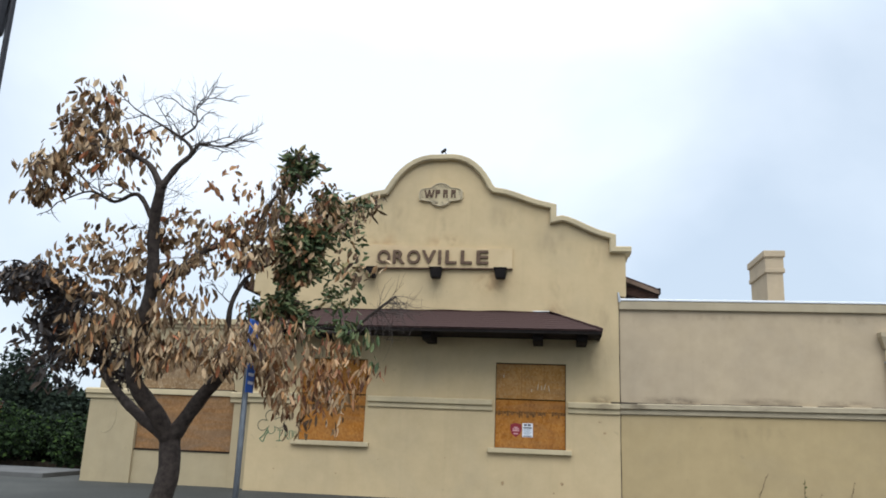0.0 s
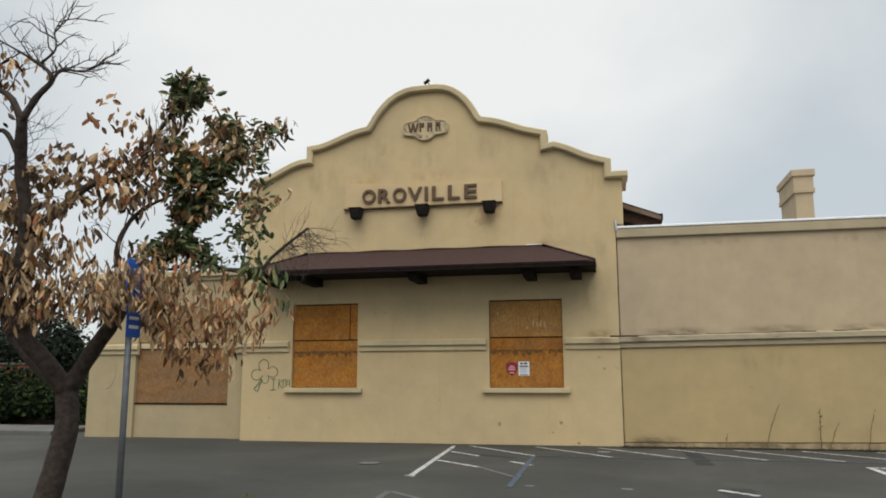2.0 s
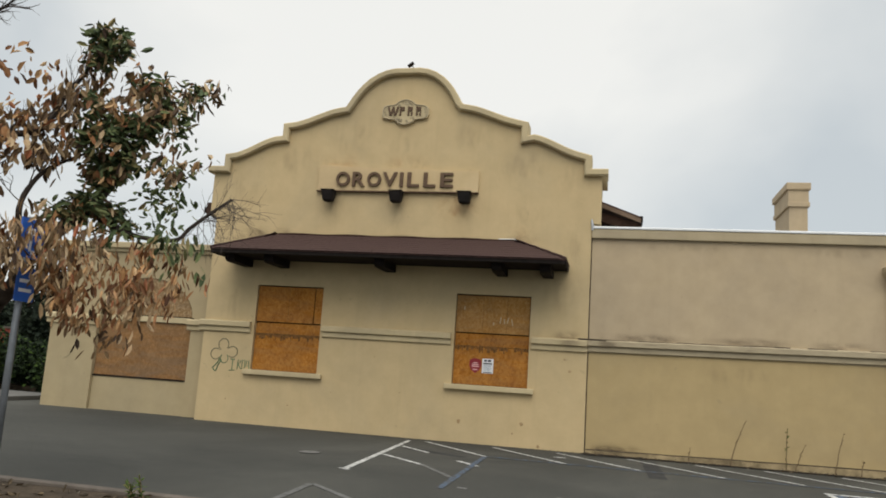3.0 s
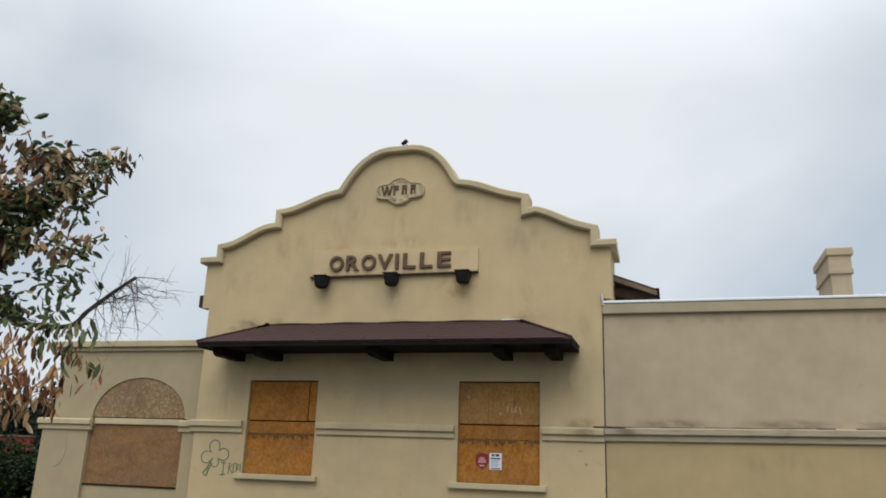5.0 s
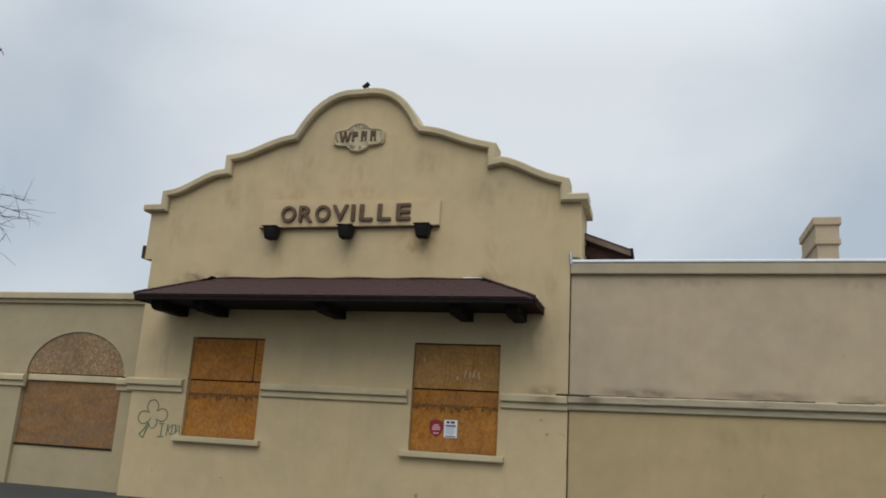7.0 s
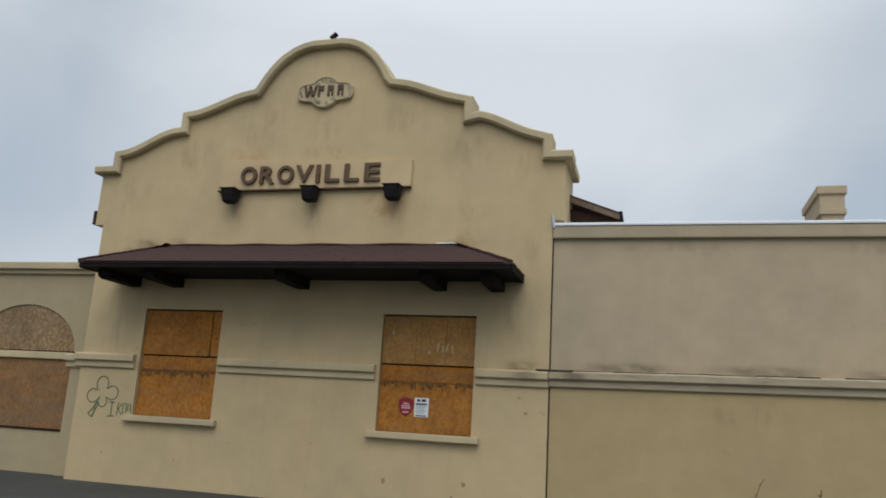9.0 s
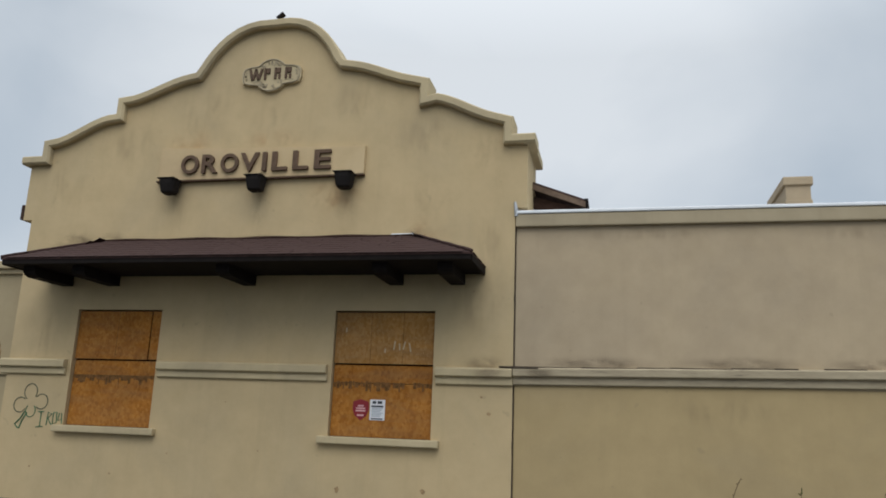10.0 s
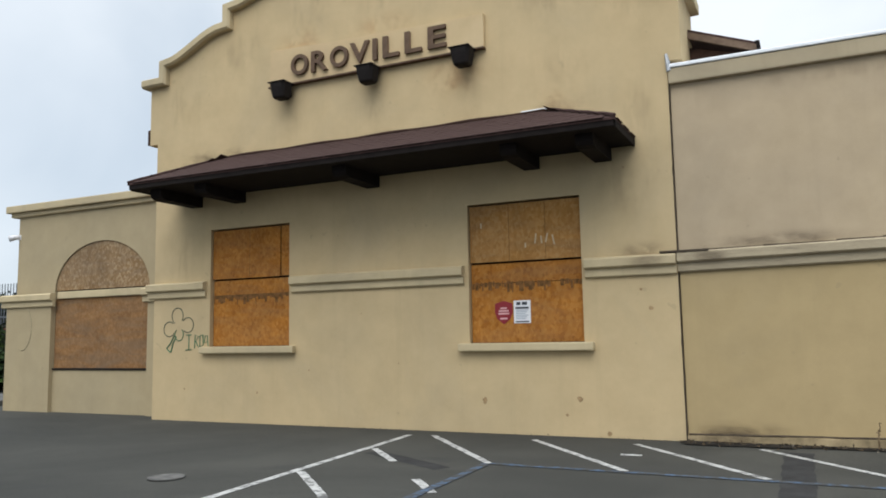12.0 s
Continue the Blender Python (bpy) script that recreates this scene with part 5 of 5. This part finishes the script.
clumps(green, (0.30, 0.40), (-9.05, 0.4), (3.42, 0.66), 36, 5, 0.09, 0.105, 0.2, 0.38)
clumps(green, (0.27, 0.40), (-9.0, 0.35), (3.06, 0.32), 24, 5, 0.085, 0.105, 0.2, 0.38)
clumps(green, (0.15, 0.55), (-9.2, 0.35), (2.62, 0.12), 20, 6, 0.06, 0.10, 0.3, 0.36)
clumps(dry, (-0.12, 0.22), (-10.3, 0.14), (2.36, 0.22), 14, *HANG)
clumps(dry, (0.30, 0.35), (-9.3, 0.3), (3.75, 0.50), 7, *LOOSE)
clumps(green, (0.60, 0.34), (-9.1, 0.3), (2.35, 0.26), 12, 5, 0.06, 0.12, 0.6, 0.32)
tagged(part("russet_leaves", russet, RUSSET_LEAF, tree, "withered reddish brown leaves"), kind="stuff")
tagged(part("dry_leaves", dry, DRY_LEAF, tree, "withered hanging brown leaves"), kind="stuff")
tagged(part("green_leaves", green, GREEN_LEAF, tree, "living green leaves"), kind="stuff")
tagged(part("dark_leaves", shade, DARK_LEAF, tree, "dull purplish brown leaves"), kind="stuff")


# ---- weeds and litter along the wall ----
def weed(x, y, height, lean, leaves, z0=0.0):
    w = tagged(empty("weed", (x, y, z0)), "thin dry weed stalk growing at the wall foot" if not leaves else "leafy green weed growing at the wall foot", "weed", "weeds by the wall")
    bm = bmesh.new()
    pts = [(lean * (k / 6) ** 1.3 + rng.uniform(-0.008, 0.008), rng.uniform(-0.008, 0.008), height * k / 6) for k in range(7)]
    add_tube(bm, pts, [0.009 * (1 - 0.8 * k / 6) + 0.002 for k in range(7)], 5)
    part("stalk", bm, WEED_DRY, w)
    bm = bmesh.new()
    for k in range(26 if leaves else 9):
        i = rng.uniform(0.5, 5.8) if leaves else rng.uniform(3, 6)
        a = Vector(pts[int(i)]).lerp(Vector(pts[min(6, int(i) + 1)]), i % 1)
        add_leaf(bm, a, (rng.uniform(-1, 1), rng.uniform(-1, 0.2), rng.uniform(-0.1, 0.9)), rng.uniform(0.03, 0.075) if leaves else 0.03, 0.02)
    part("leaves", bm, WEED if leaves else WEED_DRY, w)
    return w


weed(6.88, -0.10, 0.86, 0.27, False)
weed(7.84, -0.10, 0.76, 0.03, True)
weed(8.00, -0.12, 0.5, 0.17, False)
weed(8.68, -0.10, 0.74, 0.14, False)
weed(6.14, -0.10, 0.28, 0.02, False)
weed(9.1, -0.10, 0.3, 0.05, False)
for k in range(3):
    weed(0.40 + 0.08 * k, -9.12 + rng.uniform(-0.08, 0.08), rng.uniform(0.12, 0.22), rng.uniform(-0.1, 0.1), True, 0.06)
bm = bmesh.new()
for k in range(800):
    x = rng.uniform(4.2, 13)
    y = -0.08 - abs(rng.gauss(0, 0.11))
    s = rng.uniform(0.015, 0.05)
    a = Vector((rng.uniform(-1, 1), rng.uniform(-1, 1), rng.uniform(-0.1, 0.3)))
    add_leaf(bm, Vector((x, y, rng.uniform(0.004, 0.03))), a, s, s * 0.5)
for k in range(160):
    add_leaf(bm, Vector((rng.uniform(-4, 4.2), -0.03 - abs(rng.gauss(0, 0.05)), 0.006)), (rng.uniform(-1, 1), rng.uniform(-1, 1), 0.1), rng.uniform(0.01, 0.03), 0.012)
tagged(part("leaf_litter", bm, LITTER), "dry leaves and grit along the wall foot", "leaf litter", kind="stuff")
bm = bmesh.new()
for k in range(700):
    add_leaf(bm, Vector((rng.uniform(-4.5, 1.3), rng.uniform(-12.2, -9.05), 0.076)), (rng.uniform(-1, 1), rng.uniform(-1, 1), 0.15), rng.uniform(0.05, 0.12), 0.035)
tagged(part("fallen_leaves", bm, LITTER), "fallen brown leaves on the planting bed", "leaf litter", kind="stuff")


# ---- hedge, trees and fence beyond the left wing ----
def bush(name, at, size, mat, count, leaf, label, category, trunk=0.0, group=""):
    t = tagged(empty(name, at), label, category, group)
    r = random.Random(int(abs(at[0] * 13 + at[1] * 7)))
    blobs = [(Vector((r.uniform(-0.75, 0.75) * size[0], r.uniform(-0.7, 0.7) * size[1], trunk + size[2] * r.uniform(0.12, 0.85))), r.uniform(0.22, 0.42)) for _ in range(16)]
    if trunk:
        bm = bmesh.new()
        add_tube(bm, [(0, 0, -0.1), (0.05, 0, trunk * 0.6), (0, 0.1, trunk + size[2] * 0.5)], [0.2, 0.15, 0.07], 8)
        part("trunk", bm, BARK, t)
    bm = bmesh.new()
    for k in range(9):
        p = blobs[k][0]
        add_tube(bm, [(0, 0, trunk * 0.9), tuple(p * 0.55 + Vector((0, 0, trunk * 0.4))), tuple(p)], [0.05, 0.03, 0.012], 4)
    part("branches", bm, BARK, t)
    verts, faces = [], []
    for k in range(count):
        c, rad = r.choice(blobs)
        d = Vector((r.gauss(0, 1), r.gauss(0, 1), r.gauss(0, 1))).normalized() * rad * r.uniform(0.55, 1.08)
        p = c + Vector((d.x * size[0], d.y * size[1], d.z * size[2]))
        if p.z < 0.03:
            continue
        a = Vector((r.uniform(-1, 1), r.uniform(-1, 1), r.uniform(-0.7, 0.7))).normalized()
        s = a.cross(Vector((r.uniform(-1, 1), r.uniform(-1, 1), r.uniform(-1, 1)))).normalized()
        ln = leaf * r.uniform(0.6, 1.3)
        b0 = len(verts)
        verts += [p, p + a * ln * 0.5 + s * ln * 0.28, p + a * ln, p + a * ln * 0.5 - s * ln * 0.28]
        faces.append((b0, b0 + 1, b0 + 2, b0 + 3))
    me = bpy.data.meshes.new("crown")
    me.from_pydata([tuple(v) for v in verts], [], faces)
    me.materials.append(mat)
    ob = new("crown", me)
    ob.parent = t
    tagged(ob, kind="stuff")
    return t


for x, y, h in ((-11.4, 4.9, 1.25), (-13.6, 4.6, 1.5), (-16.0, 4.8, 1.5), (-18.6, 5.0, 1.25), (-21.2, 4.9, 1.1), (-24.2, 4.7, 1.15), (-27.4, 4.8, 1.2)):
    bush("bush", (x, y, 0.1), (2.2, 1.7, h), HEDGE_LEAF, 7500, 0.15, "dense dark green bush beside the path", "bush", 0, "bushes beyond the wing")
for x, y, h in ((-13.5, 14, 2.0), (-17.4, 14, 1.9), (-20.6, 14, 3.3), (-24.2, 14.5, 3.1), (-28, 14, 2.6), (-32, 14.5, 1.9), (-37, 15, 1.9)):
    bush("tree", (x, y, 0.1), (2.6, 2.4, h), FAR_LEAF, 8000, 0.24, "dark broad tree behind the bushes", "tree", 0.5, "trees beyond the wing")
low_wall = tagged(empty("garden_wall", (-32, 11.2, 0.0)), "low red wall with a pale coping behind the bushes", "wall")
part("wall_body", box(-13, 13, -0.11, 0.11, -0.1, 1.92, 0.01), BRICK_RED, low_wall)
part("coping", box(-13.03, 13.03, -0.15, 0.15, 1.922, 1.99, 0.015), KERB, low_wall, "pale concrete coping")

fence = tagged(empty("picket_fence", (-20.2, 9.3, 0.1)), "tall thin pale metal railing behind the bushes", "fence")
for k in range(60):
    bm = bmesh.new()
    add_box(bm, -0.16 * k - 0.012, -0.16 * k + 0.012, -0.012, 0.012, 0, 3.35)
    part("picket", bm, POST_STEEL, fence)
for z in (0.35, 2.1):
    part("rail", box(-9.6, 0.1, -0.02, 0.02, z, z + 0.05), POST_STEEL, fence)

post2 = tagged(empty("iron_post", (-22.5, 14.0, 0.1)), "plain black iron post beyond the bushes", "post")
bm = bmesh.new()
add_tube(bm, [(0, 0, -0.05), (0, 0, 0.2), (0, 0, 0.25), (0, 0, 4.42), (0, 0, 4.5)], [0.16, 0.16, 0.12, 0.11, 0.03], 10)
part("shaft", bm, BLACK_IRON, post2)
pole2 = tagged(empty("utility_pole", (-54.6, 30, 0)), "weathered wooden utility pole with a crossarm", "utility pole")
bm = bmesh.new()
add_tube(bm, [(0, 0, -0.2), (0, 0, 7.6)], [0.2, 0.14], 8)
part("pole", bm, BARK, pole2)
part("crossarm", box(-1.1, 1.1, -0.07, 0.07, 6.7, 6.85), BARK, pole2)
part("crossarm", box(-0.8, 0.8, -0.07, 0.07, 6.0, 6.14), BARK, pole2)

# street lamp with a banner beyond the tree
sl = tagged(empty("street_lamp", (-7.04, -6.0, 0.0)), "dark street lamp post with a faded red banner", "street lamp")
bm = bmesh.new()
add_tube(bm, [(0, 0, 0), (0, 0, 0.5), (0, 0, 0.55), (0, 0, 9.4)], [0.11, 0.10, 0.06, 0.05], 10)
part("post", bm, BLACK_IRON, sl)
bm = bmesh.new()
add_prism(bm, [(0.05, 4.85), (0.36, 4.8), (0.40, 4.2), (0.36, 3.5), (0.05, 3.45)], -0.008, 0.008)
part("banner", bm, BANNER, sl, "faded red cloth banner")
part("banner_arm", box(0.0, 0.42, -0.015, 0.015, 4.85, 4.88), BLACK_IRON, sl)
bm = bmesh.new()
add_tube(bm, [(-0.2, 0, 8.05), (-0.2, 0, 8.15), (-0.2, 0, 8.2), (-0.2, 0, 8.9), (-0.2, 0, 9.2)], [0.03, 0.09, 0.10, 0.17, 0.05], 10)
part("lantern", bm, BLACK_IRON, sl)

lay_shingles()
